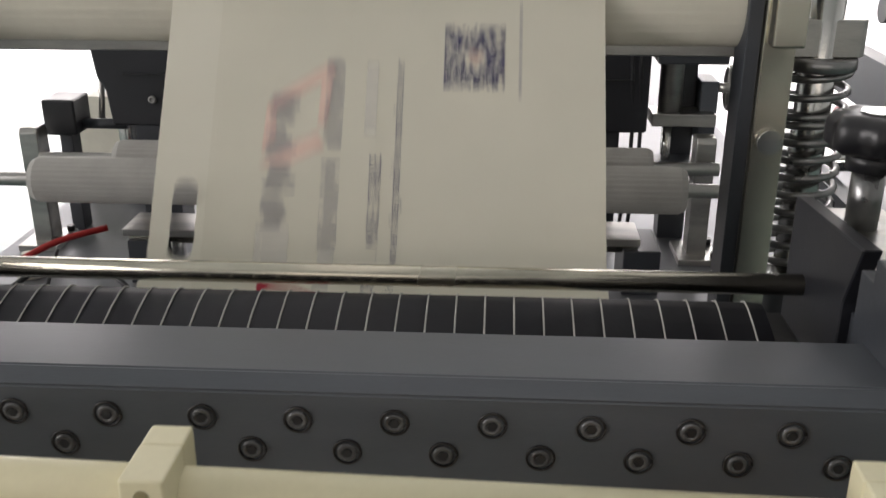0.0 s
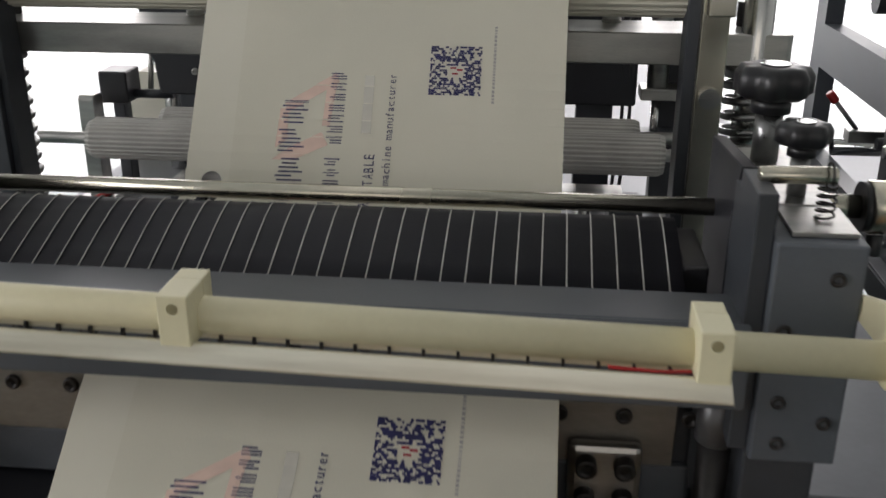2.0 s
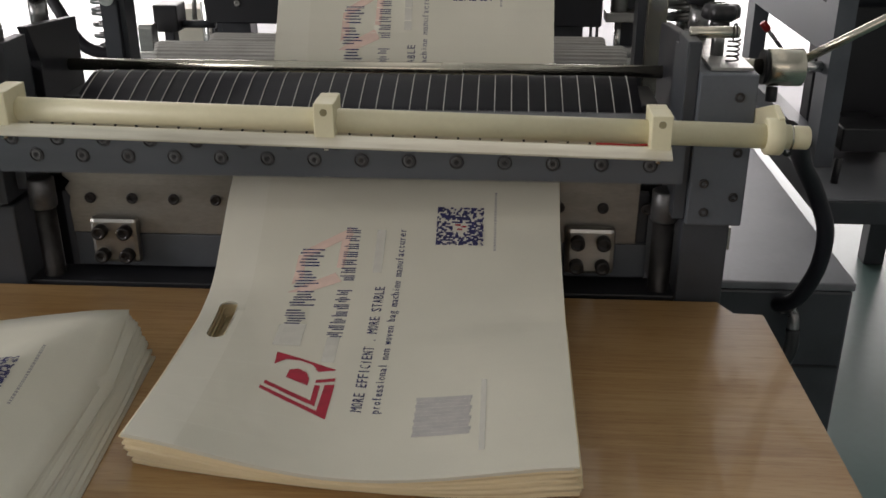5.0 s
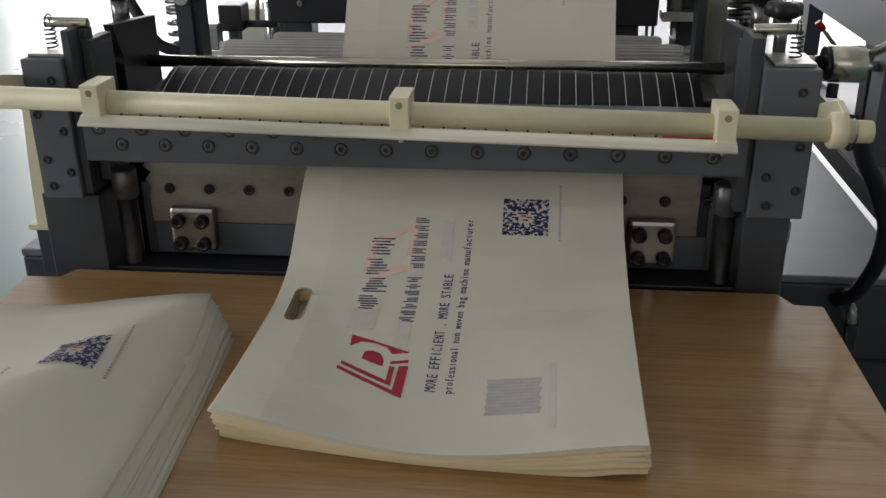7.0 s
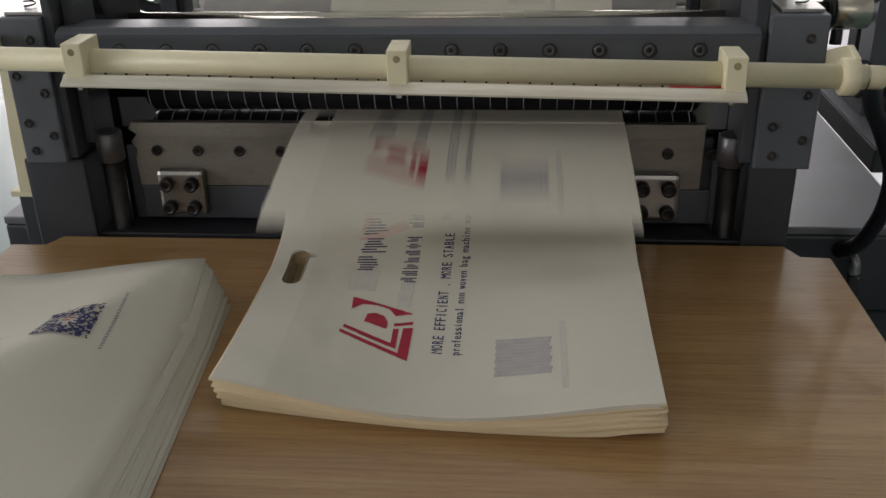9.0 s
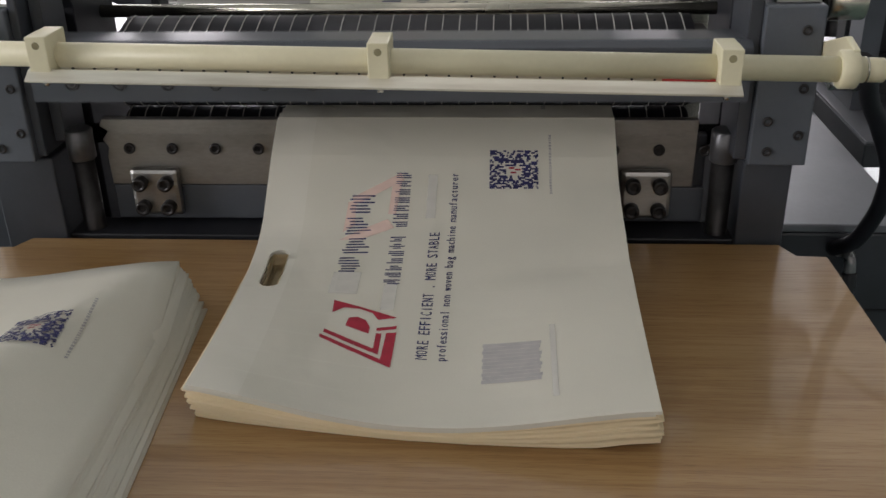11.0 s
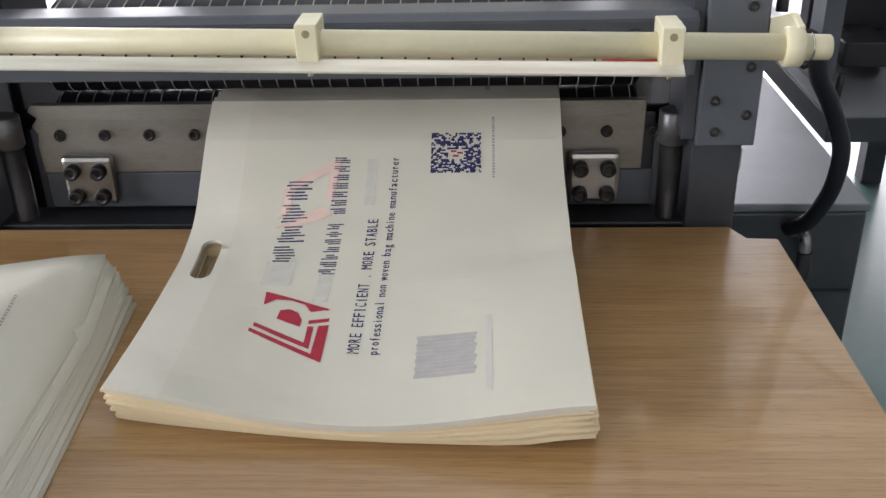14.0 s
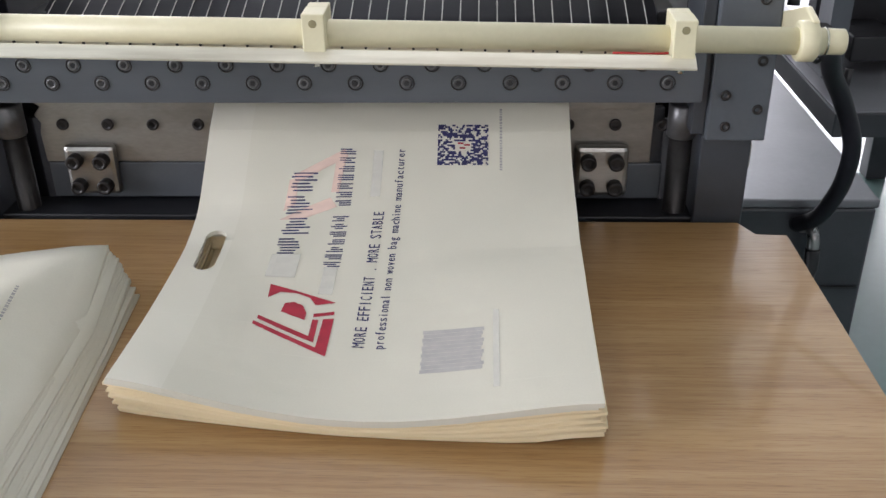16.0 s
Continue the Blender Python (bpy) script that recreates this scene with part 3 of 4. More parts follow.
def build_rear_left():
    t = thing("clamp_block", (-0.52, 1.50, 0.70), "black clamp block with a bright upright lever", "clamp")
    part("block", one_box(-0.545, -0.495, 1.50, 1.56, 0.86, 0.915, 0.003), BLACK, t)
    part("pillar", one_box(-0.53, -0.51, 1.515, 1.545, 0.7005, 0.8598, 0.001), PAINT_DARK, t)
    part("bar", one_cyl((-0.4948, 1.53, 0.872), (-0.425, 1.53, 0.872), 0.008), PAINT_DARK, t)
    part("lever", pipe(bmesh.new(), [(-0.478, 1.56, 0.872), (-0.487, 1.60, 0.93), (-0.497, 1.62, 0.955)], 0.005, 8), STEEL, t)
    g = thing("cream_cover", (-0.53, 1.75, 0.70), "rounded cream plastic cover at the machine's back", "cover")
    bm = bmesh.new()
    arc = [(-0.60 + 0.035 - 0.035 * math.cos(a), 0.835 + 0.035 * math.sin(a)) for a in [radians(9 * k) for k in range(11)]]
    prism(bm, [(-0.60, 0.7005), *arc, (-0.43, 0.87), (-0.43, 0.7005)], 1.72, 1.80, "xz")
    part("shell", bm, ROLLER_WHITE, g)
    c = thing("steel_cylinder", (-0.47, 1.66, 0.70), "bright steel cylinder beside a black cover", "cylinder")
    part("barrel", one_cyl((-0.475, 1.66, 0.7005), (-0.475, 1.66, 0.90), 0.019, chamfer=0.002), CHROME, c)
    part("bracket", one_box(-0.455, -0.43, 1.64, 1.69, 0.7005, 0.91, 0.002), PAINT_DARK, c)
    lid = thing("white_cap", (-0.50, 1.29, 0.70), "round white plastic cap on the deck", "cap")
    part("cap", one_cyl((-0.512, 1.33, 0.7002), (-0.512, 1.33, 0.722), 0.022, chamfer=0.003), ROLLER_WHITE, lid)
    part("stem", one_cyl((-0.512, 1.33, 0.722), (-0.512, 1.33, 0.735), 0.01), ROLLER_WHITE, lid)
    solid("red_cable", pipe(bmesh.new(), curve_points([(-0.62, 1.08, 0.705), (-0.56, 1.13, 0.722), (-0.50, 1.20, 0.752), (-0.44, 1.26, 0.778), (-0.38, 1.30, 0.787)], 10), 0.0045, 8), RED, "thick red cable running over the deck", "cable")
    solid("black_cable", pipe(bmesh.new(), curve_points([(-0.60, 1.10, 0.705), (-0.52, 1.20, 0.712), (-0.44, 1.27, 0.75), (-0.36, 1.26, 0.73), (-0.30, 1.20, 0.705)], 12), 0.004, 8), BLACK, "thin black cable looped on the deck", "cable")
    solid("black_wire", pipe(bmesh.new(), curve_points([(-0.44, 1.27, 0.765), (-0.43, 1.20, 0.72), (-0.36, 1.12, 0.7025), (-0.27, 1.13, 0.703), (-0.25, 1.22, 0.72), (-0.30, 1.27, 0.757)], 12), 0.0025, 8), BLACK, "thin looped black wire under the roller", "cable")


build_rear_left()


def side_post(side):
    """Flat uprights before the spring columns."""
    s = side
    t = thing("press_post", (0.382 * s, 0.95, 0.70), "tall bright steel upright beside a dark channel" if s > 0 else "tall dark painted upright with a channel", "upright", "press posts")
    bar0, bar1, lip, mid, axis = (0.373, 0.401, 0.360, 0.387, 0.441) if s > 0 else (-0.418, -0.393, -0.384, -0.405, -0.424)
    part("upright_bar", one_box(bar0, bar1, 0.938, 0.952, 0.7002, 1.40, 0.001), BRASSY if s > 0 else PAINT_DARK, t)
    part("dark_channel", one_box(lip if s > 0 else bar1 + 0.0005, bar0 - 0.0005 if s > 0 else lip, 0.945, 0.985, 0.7002, 1.40, 0.001), PAINT_DARK, t)
    part("bearing_block", one_box(mid - 0.012, mid + 0.015, 0.915, 0.9378, 1.105, 1.150, 0.002), BRASSY, t)
    part("screw", one_cyl((mid, 0.926, 1.150), (mid, 0.926, 1.19), 0.004, seg=10), BOLT, t)
    part("sleeve", one_cyl((mid, 0.9378, 1.02), (mid, 0.930, 1.02), 0.011, seg=20), CHROME, t)
    c = thing("spring_column", (axis, 1.0, 0.70), "steel guide rod inside a heavy compression spring", "spring", "spring columns")
    part("rod", one_cyl((axis, 1.0, 0.7002), (axis, 1.0, 1.30), 0.0165, seg=24), CHROME, c)
    turns, n = 9, 216
    part("spring", pipe(bmesh.new(), [(axis + 0.0290 * math.cos(math.tau * turns * k / n), 1.0 + 0.0290 * math.sin(math.tau * turns * k / n), 0.878 + 0.1521 * k / n) for k in range(n + 1)], 0.0037, 8), SPRING, c, "heavy dark coil spring")
    part("seat", one_cyl((axis, 1.0, 0.862), (axis, 1.0, 0.874), 0.034, chamfer=0.002), CHROME, c)
    part("pillar", one_cyl((axis, 1.0, 0.7002), (axis, 1.0, 0.862), 0.022), PAINT_DARK, c)


side_post(1)
side_post(-1)


# the press bar that rides up and down behind the web
def build_press_bar():
    t = thing("press_bar", (0.03, 1.03, 1.044), "worn grey steel press bar over the springs", "press bar")
    bm = bmesh.new()
    prism(bm, [(-0.485, 1.005), (-0.46, 0.985), (0.462, 0.985), (0.472, 0.985), (0.478, 0.992), (0.478, 1.075), (-0.485, 1.075)], 1.044, 1.078, "xy")
    bmesh.ops.bevel(bm, geom=list(bm.edges), offset=0.0012, segments=1, affect="EDGES")
    part("bar", bm, STEEL, t)
    for x in (-0.424, 0.441):
        part("nut", one_cyl((x, 1.045, 1.078), (x, 1.045, 1.105), 0.015, seg=6, chamfer=0.001), BOLT, t)
    for x in (-0.424, 0.441):
        part("upper_spring", pipe(bmesh.new(), [(x + 0.0288 * math.cos(math.tau * 3 * k / 78), 1.0 + 0.0288 * math.sin(math.tau * 3 * k / 78), 0.9794 + 0.0525 * k / 78) for k in range(79)], 0.0034, 8), SPRING, t, "heavy dark coil spring")
        part("spring_cap", one_cyl((x, 1.0, 1.032), (x, 1.0, 1.0438), 0.034, chamfer=0.002), SPRING, t)
    for x in (-0.2, 0.29):
        part("push_rod", one_cyl((x, 1.06, 1.078), (x, 1.06, 1.16), 0.011), CHROME, t)
    return t


PRESS_BAR = build_press_bar()


# ---------------------------------------------------------------- fittings on the front frame
def star_knob(x, y, z, r, h, stem_bottom, label, lobes=7):
    t = thing("star_knob", (x, y, stem_bottom), label, "knob")
    bm = bmesh.new()
    seg = lobes * 8
    rings = [(0.80, 0), (1.0, 0.18), (1.0, 0.72), (0.86, 1.0), (0.45, 1.04)]
    loops = []
    for k, f in rings:
        ring = []
        for j in range(seg):
            a = math.tau * j / seg
            rad = r * k * (1 - 0.075 * (1 - math.cos(lobes * a)) * (k > 0.6))
            ring.append(bm.verts.new((x + rad * math.cos(a), y + rad * math.sin(a), z + h * f)))
        loops.append(ring)
    for lo, hi in zip(loops, loops[1:]):
        for j in range(seg):
            bm.faces.new((lo[j], lo[(j + 1) % seg], hi[(j + 1) % seg], hi[j])).smooth = True
    bm.faces.new(loops[0][::-1])
    bm.faces.new(loops[-1])
    k = part("grip", bm, BLACK, t)
    part("insert", one_cyl((x, y, z + h * 1.04), (x, y, z + h * 1.10), r * 0.36, chamfer=0.001), CHROME, k, "bright steel insert")
    part("neck", one_cyl((x, y, z - h * 0.5), (x, y, z), r * 0.5), BLACK, k)
    part("stem", one_cyl((x, y, stem_bottom), (x, y, z - h * 0.5), r * 0.34), SPRING, t)
    return t


def frame_fittings(s):
    off = 0.0 if s > 0 else -0.017
    X = lambda v: v * s + off
    lo = lambda a, b: (min(X(a), X(b)), max(X(a), X(b)))
    t = thing("bearing_bracket", (X(0.40), 0.68, 0.62), "dark steel bearing bracket behind the slide housing", "bracket", "bearing brackets")
    bm = bmesh.new()
    prism(bm, [(0.6605, 0.62), (0.775, 0.62), (0.778, 1.022), (0.64, 1.034), (0.6605, 0.99)], *lo(0.368, 0.380), "yz")
    bmesh.ops.bevel(bm, geom=list(bm.edges), offset=0.001, segments=1, affect="EDGES")
    part("ear", bm, PANEL_BLACK, t)
    part("body", one_box(*lo(0.3805, 0.432), 0.6605, 0.79, 0.62, 0.998, 0.003), PAINT, t)
    part("top_plate", one_box(*lo(0.384, 0.440), 0.64, 0.80, 0.9985, 1.006, 0.001), STEEL, t)
    part("slot_bar", one_box(*lo(0.386, 0.43), 0.545, 0.60, 1.0145, 1.018, 0.0005), STEEL, t)
    part("inner_guide", one_box(*lo(0.3605, 0.3735), 0.565, 0.62, 0.86, 1.03, 0.001), PAINT_DARK, t)
    p = thing("spring_pin", (X(0.39), 0.575, 1.006), "pale round pin with a small hanging coil spring", "pin", "spring pins")
    part("pin", one_cyl((X(0.366), 0.575, 1.048), (X(0.418), 0.575, 1.049), 0.0062, seg=18, chamfer=0.001), BRASSY, p)
    part("stand", one_box(*lo(0.3665, 0.376), 0.566, 0.584, 1.0185, 1.0425, 0.001), PAINT_DARK, p)
    n = 90
    part("spring", pipe(bmesh.new(), [(X(0.4135) + 0.0062 * math.cos(math.tau * 5 * k / n), 0.575 + 0.0062 * math.sin(math.tau * 5 * k / n), 1.016 + 0.026 * k / n) for k in range(n + 1)], 0.0010, 6), BOLT, p)
    part("hook", pipe(bmesh.new(), [(X(0.4135), 0.575 + 0.009 * math.cos(a), 1.048 + 0.010 * math.sin(a)) for a in [radians(-80 + 20 * k) for k in range(15)]], 0.0010, 6), BOLT, p)


frame_fittings(1)
frame_fittings(-1)
star_knob(0.410, 0.760, 1.062, 0.034, 0.026, 1.006, "large black star knob with a bright insert on a threaded stem")
star_knob(0.416, 0.665, 1.046, 0.022, 0.017, 1.006, "small black star knob on a steel stem", 6)
star_knob(-0.425, 0.760, 1.062, 0.034, 0.026, 1.006, "large black star knob with a bright insert on a threaded stem")


def build_coupling():
    t = thing("shaft_coupling", (0.50, 0.715, 0.958), "bright steel shaft collar with a long lever rod", "coupling")
    part("shaft", one_cyl((0.4325, 0.715, 0.981), (0.488, 0.715, 0.981), 0.010), BRASSY, t)
    part("collar", one_cyl((0.488, 0.715, 0.981), (0.530, 0.715, 0.981), 0.0225, seg=32, chamfer=0.0012), BRASSY, t)
    part("rear_ring", one_cyl((0.482, 0.715, 0.981), (0.4878, 0.715, 0.981), 0.021, seg=32), BLACK, t)
    part("lever", pipe(bmesh.new(), [(0.528, 0.712, 0.990), (0.60, 0.700, 1.035), (0.78, 0.67, 1.15)], 0.0055, 12), BRASSY, t)
    part("set_screw", one_cyl((0.497, 0.712, 0.958), (0.496, 0.708, 0.940), 0.007, seg=12, chamfer=0.001), BLACK, t)
    return t


build_coupling()


def build_side_parts():
    a = thing("tube_arm", (0.44, 0.50, 0.96), "cream plastic arm holding the air tube", "arm", "tube arms")
    bm = bmesh.new()
    prism(bm, [(0.448, 0.992), (0.475, 0.998), (0.545, 0.975), (0.545, 0.958), (0.47, 0.962), (0.45, 0.967)], 0.4345, 0.441, "yz")
    bmesh.ops.bevel(bm, geom=list(bm.edges), offset=0.001, segments=1, affect="EDGES")
    part("arm", bm, CREAM, a)
    b = thing("tube_arm", (-0.46, 0.50, 0.96), "cream plastic arm holding the air tube", "arm", "tube arms")
    bm = bmesh.new()
    prism(bm, [(0.448, 1.004), (0.475, 1.010), (0.56, 0.99), (0.56, 0.968), (0.47, 0.972), (0.45, 0.979)], -0.4575, -0.4515, "yz")
    part("arm", bm, CREAM, b)
    h = thing("black_hose", (0.452, 0.47, 0.972), "thick black rubber air hose hanging from the tube", "hose")
    part("hose", pipe(bmesh.new(), curve_points([(0.452, 0.47, 0.972), (0.478, 0.52, 0.945), (0.503, 0.57, 0.905), (0.530, 0.60, 0.865), (0.553, 0.612, 0.813), (0.559, 0.630, 0.762), (0.555, 0.648, 0.722), (0.548, 0.665, 0.694), (0.540, 0.702, 0.668)], 10), 0.0100, 14), RUBBER, h)
    part("collar", one_cyl((0.449, 0.4643, 0.9745), (0.4565, 0.4785, 0.9665), 0.0115, seg=14), BLACK, h)
    solid("wire_loop", pipe(bmesh.new(), curve_points([(0.452, 0.50, 0.965), (0.462, 0.52, 0.945), (0.470, 0.53, 0.930), (0.478, 0.53, 0.935), (0.482, 0.52, 0.950)], 10), 0.0022, 8), BLACK, "short bundle of black wires under the tube", "cable")
    f = thing("hose_fitting", (0.553, 0.69, 0.64), "steel elbow hose fitting with a black hose", "fitting")
    part("elbow", pipe(bmesh.new(), curve_points([(0.550, 0.7045, 0.668), (0.552, 0.690, 0.671), (0.555, 0.680, 0.662), (0.556, 0.677, 0.646)], 8), 0.0075, 12), SPRING, f)
    part("nut", one_cyl((0.550, 0.7048, 0.668), (0.550, 0.697, 0.669), 0.012, seg=6), SPRING, f)
    part("hose", pipe(bmesh.new(), curve_points([(0.556, 0.677, 0.646), (0.555, 0.674, 0.615), (0.540, 0.675, 0.56), (0.52, 0.68, 0.45)], 10), 0.009, 12), BLACK, f)
    # Placed and sized to fit the camera's view of a bright sliver.
    solid("bright_sliver", one_box(0.4265, 0.441, 0.598, 0.606, 0.79, 0.818, 0.0005), STEEL, "narrow bright steel box placed to fit the view beside the frame", "tab")
    g = thing("cream_guard", (-0.48, 0.60, 0.70), "cream plastic guard strip beside the frame", "guard")
    bm = bmesh.new()
    prism(bm, [(-0.497, 0.96), (-0.462, 0.96), (-0.462, 0.826), (-0.456, 0.826), (-0.452, 0.80), (-0.463, 0.782), (-0.507, 0.782), (-0.505, 0.84)], 0.602, 0.610, "xz")
    part("strip", bm, CREAM, g)
    part("foot", one_box(-0.52, -0.462, 0.602, 0.65, 0.7742, 0.7818, 0.001), CREAM, g)
    part("leg", one_box(-0.515, -0.47, 0.61, 0.66, 0.02, 0.774, 0.002), PAINT_DARK, g)
    solid("looped_black_hose", pipe(bmesh.new(), curve_points([(-0.56, 1.02, 1.20), (-0.525, 0.99, 1.05), (-0.485, 0.96, 0.985), (-0.46, 0.955, 0.948), (-0.43, 0.955, 0.935), (-0.404, 0.957, 0.935)], 10), 0.009, 12), RUBBER, "black rubber hose bending to the upright", "hose")


build_side_parts()


# ---------------------------------------------------------------- the second machine
def build_neighbour():
    t = thing("neighbouring_machine", (1.35, 2.0, 0), "blue-grey side frame of a neighbouring printing machine", "machine")
    for x in (0.86, 1.75):
        bm = bmesh.new()
        box(bm, x, x + 0.04, 1.62, 1.70, 0.556, 1.45)
        box(bm, x, x + 0.04, 1.70, 2.30, 0.556, 0.60)
        box(bm, x, x + 0.04, 1.70, 2.30, 0.80, 0.90)
        box(bm, x, x + 0.04, 1.70, 2.30, 1.15, 1.25)
        box(bm, x, x + 0.04, 2.30, 2.38, 0.556, 1.45)
        part("side_frame", bm, PAINT, t)
    for k in range(9):
        y, z = 1.72 + 0.075 * k, 0.62 + 0.09 * ((k * 5) % 7)
        part("roller", one_cyl((0.901, y, z), (1.749, y, z), 0.012 + 0.008 * (k % 3), seg=18), CHROME if k % 3 == 1 else PAINT_DARK, t)
    for k in range(8):
        x, z = 0.97 + 0.1 * k, 0.55 + 0.11 * ((k * 3) % 5)
        part("ink_unit", one_box(x, x + 0.07, 1.74, 1.84, z, z + 0.075, 0.004), (BLACK, PAINT, STEEL, PAINT_DARK)[k % 4], t)
    # Black sheet added to put the shade of the machine's inside in place.
    part("dark_backing", one_box(0.905, 1.745, 1.86, 1.92, 0.575, 1.40, 0.003), PANEL_BLACK, t)
    part("drip_tray", one_box(0.92, 1.745, 1.64, 1.735, 0.585, 0.64, 0.004), BLACK, t)
    part("duct", one_box(0.98, 1.70, 1.66, 1.735, 0.98, 1.10, 0.006), PAINT_DARK, t)
    for k in range(5):
        part("adjuster", one_cyl((0.82, 1.66 + 0.001 * k, 0.60 + 0.17 * k), (0.8598, 1.66 + 0.001 * k, 0.60 + 0.17 * k), 0.012, seg=14, chamfer=0.002), CHROME, t)
    lv = part("lever", one_cyl((0.875, 2.0, 0.725), (0.825, 2.0, 0.783), 0.005, seg=10), SPRING, t)
    part("grip", one_cyl((0.825, 2.0, 0.783), (0.808, 2.0, 0.803), 0.009, seg=12, chamfer=0.002), RED, lv, "red plastic grip")
    part("lever_block", one_box(0.855, 0.93, 1.98, 2.02, 0.70, 0.726, 0.002), STEEL, t)
    o = thing("steel_stand", (1.2, 1.55, 0), "dark steel stand with a bright sheet top on four legs", "stand")
    part("beam", one_box(0.83, 2.2, 1.42, 2.45, 0.50, 0.55, 0.003), PAINT_DARK, o)
    part("top", one_box(0.832, 2.2, 1.422, 2.448, 0.5503, 0.555, 0.001), SHEET, o)
    part("clamp_screw", one_cyl((0.875, 1.52, 0.555), (0.878, 1.52, 0.61), 0.008, seg=12, chamfer=0.001), BLACK, o)
    for x in (1.3, 2.1):
        for y in (1.75, 2.35):
            part("leg", one_box(x, x + 0.06, y, y + 0.06, 0.0, 0.4998, 0.003), PAINT_DARK, o)


build_neighbour()

# ---------------------------------------------------------------- printed bags
X0, X1, XC = -0.138, 0.237, 0.0495      # the bag's two side edges and middle
BAG = 0.444                             # length of one bag along the feed
STRIPS, COLS = 24, 8
STEP = BAG / STRIPS
WIDE = (X1 - X0) / COLS
PERIOD, FIRST = 46 / 30, 1.192           # one stroke, and when a new bag shows


def line_at(c, s):
    for a, b in zip(c, c[1:]):
        d = math.dist(a, b)
        if s <= d or b is c[-1]:
            return Vector((a[0] + (b[0] - a[0]) * s / d, a[1] + (b[1] - a[1]) * s / d))
        s -= d


# how a bag lies on the stack, along its two edges (y, z), from the beam outwards
LIE_LEFT = [(0.588, 0.880), (0.548, 0.852), (0.511, 0.823), (0.470, 0.793), (0.43, 0.781), (0.393, 0.777), (0.29, 0.777), (0.165, 0.784)]
LIE_RIGHT = [(0.588, 0.880), (0.550, 0.853), (0.508, 0.829), (0.424, 0.808), (0.335, 0.796), (0.25, 0.791), (0.14, 0.788)]
def smooth_line(c):
    return [(p.y, p.z) for p in curve_points([(0, y, z) for y, z in c], 8)]


LIE_LEFT, LIE_RIGHT = smooth_line(LIE_LEFT), smooth_line(LIE_RIGHT)
# the web's way back through the rollers
WAY_IN = [(0.588, 0.880), (0.668, 0.8805), (0.815, 0.945), (0.942, 1.130), (0.950, 1.146), (0.968, 1.163), (0.995, 1.1695), (7.5, 1.30)]


def lie(s, w):
    """The place (y, z) of a lying bag; its outer end sags between the corners."""
    p = line_at(LIE_LEFT, 0.955 * s).lerp(line_at(LIE_RIGHT, s), w)
    f = min(1.0, max(0.0, (s - 0.16) / 0.285))
    sag = 0.021 * f * f * (3 - 2 * f) * math.sin(math.pi * min(1.0, max(0.0, w))) ** 1.5
    fold = math.exp(-((s - 0.215 - 0.06 * (1 - w)) / 0.018) ** 2) * min(1.0, max(0.0, (w - 0.45) / 0.5))
    sag += 0.0032 * fold
    return p - Vector((0.010 * f * math.sin(math.pi * min(1.0, max(0.0, w))), sag))


def place(s, w, loose=0.0, lift=0.0):
    """The place (y, z) of the web s metres past the beam, at the width w from 0 to 1; loose: how far it still flies."""
    if s <= 0:
        return line_at(WAY_IN, -s)
    rest = lie(s, w) + Vector((0, lift * min(1.0, s / 0.05)))
    fly = Vector((0.588 - 0.985 * s, 0.880 - 0.46 * s * s))
    fly.y = max(fly.y, rest.y)
    return rest.lerp(fly, loose)


def lying_pose(s, col, loose=0.0, lift=0.0):
    """The pose of a panel whose middle is at s, in the column col."""
    h, g, w0 = STEP * 0.5, 0.5 / COLS, (col + 0.5) / COLS
    def p(ds, dw):
        q = place(s + ds, w0 + dw, loose, lift)
        return Vector((X0 + (X1 - X0) * (w0 + dw), q.x, q.y))
    a, b, c, d = p(0, -g), p(0, g), p(-h, 0), p(h, 0)
    ax, ay = (b - a).normalized(), (c - d).normalized()
    az = ax.cross(ay).normalized()
    ay = az.cross(ax)
    m = Matrix((ax, ay, az)).transposed().to_4x4()
    m.translation = (a + b + c + d) / 4
    return m


def rest_point(s, w):
    q = lie(s, w)
    return Vector((X0 + (X1 - X0) * w, q.x, q.y))


def shape_panel(bm, k, col):
    """Gives a flat panel, drawn about its middle, the soft curve that its bag has when it lies."""
    mid = (k + 0.5) * STEP
    back = lying_pose(mid, col).inverted()
    for v in bm.verts:
        q = back @ rest_point(mid - v.co.y, (v.co.x + (col + 0.5) * WIDE) / (X1 - X0))
        v.co = q + Vector((0, 0, v.co.z))


# ---- the print, drawn flat: (x across, s along)
def text_mesh(words, x, s_start, s_end, height):
    data = bpy.data.curves.new("words", "FONT")
    data.body = words
    data.resolution_u = 2
    ob = new("words", data)
    bpy.context.view_layer.update()
    me = bpy.data.meshes.new_from_object(ob.evaluated_get(bpy.context.evaluated_depsgraph_get()))
    bm = bmesh.new()
    bm.from_mesh(me)
    lo, hi = min(v.co.x for v in bm.verts), max(v.co.x for v in bm.verts)
    for v in bm.verts:
        a, b = (v.co.x - lo) / (hi - lo), v.co.y / 0.7
        v.co = Vector((x - b * height, s_start + (s_end - s_start) * a, 0))
    bpy.data.objects.remove(ob)
    bpy.data.curves.remove(data)
    return bm


def patch(bm, corners):
    bm.faces.new([bm.verts.new((x, s, 0)) for x, s in corners])


def block_of(bm, x0, x1, s0, s1):
    patch(bm, [(x0, s0), (x1, s0), (x1, s1), (x0, s1)])


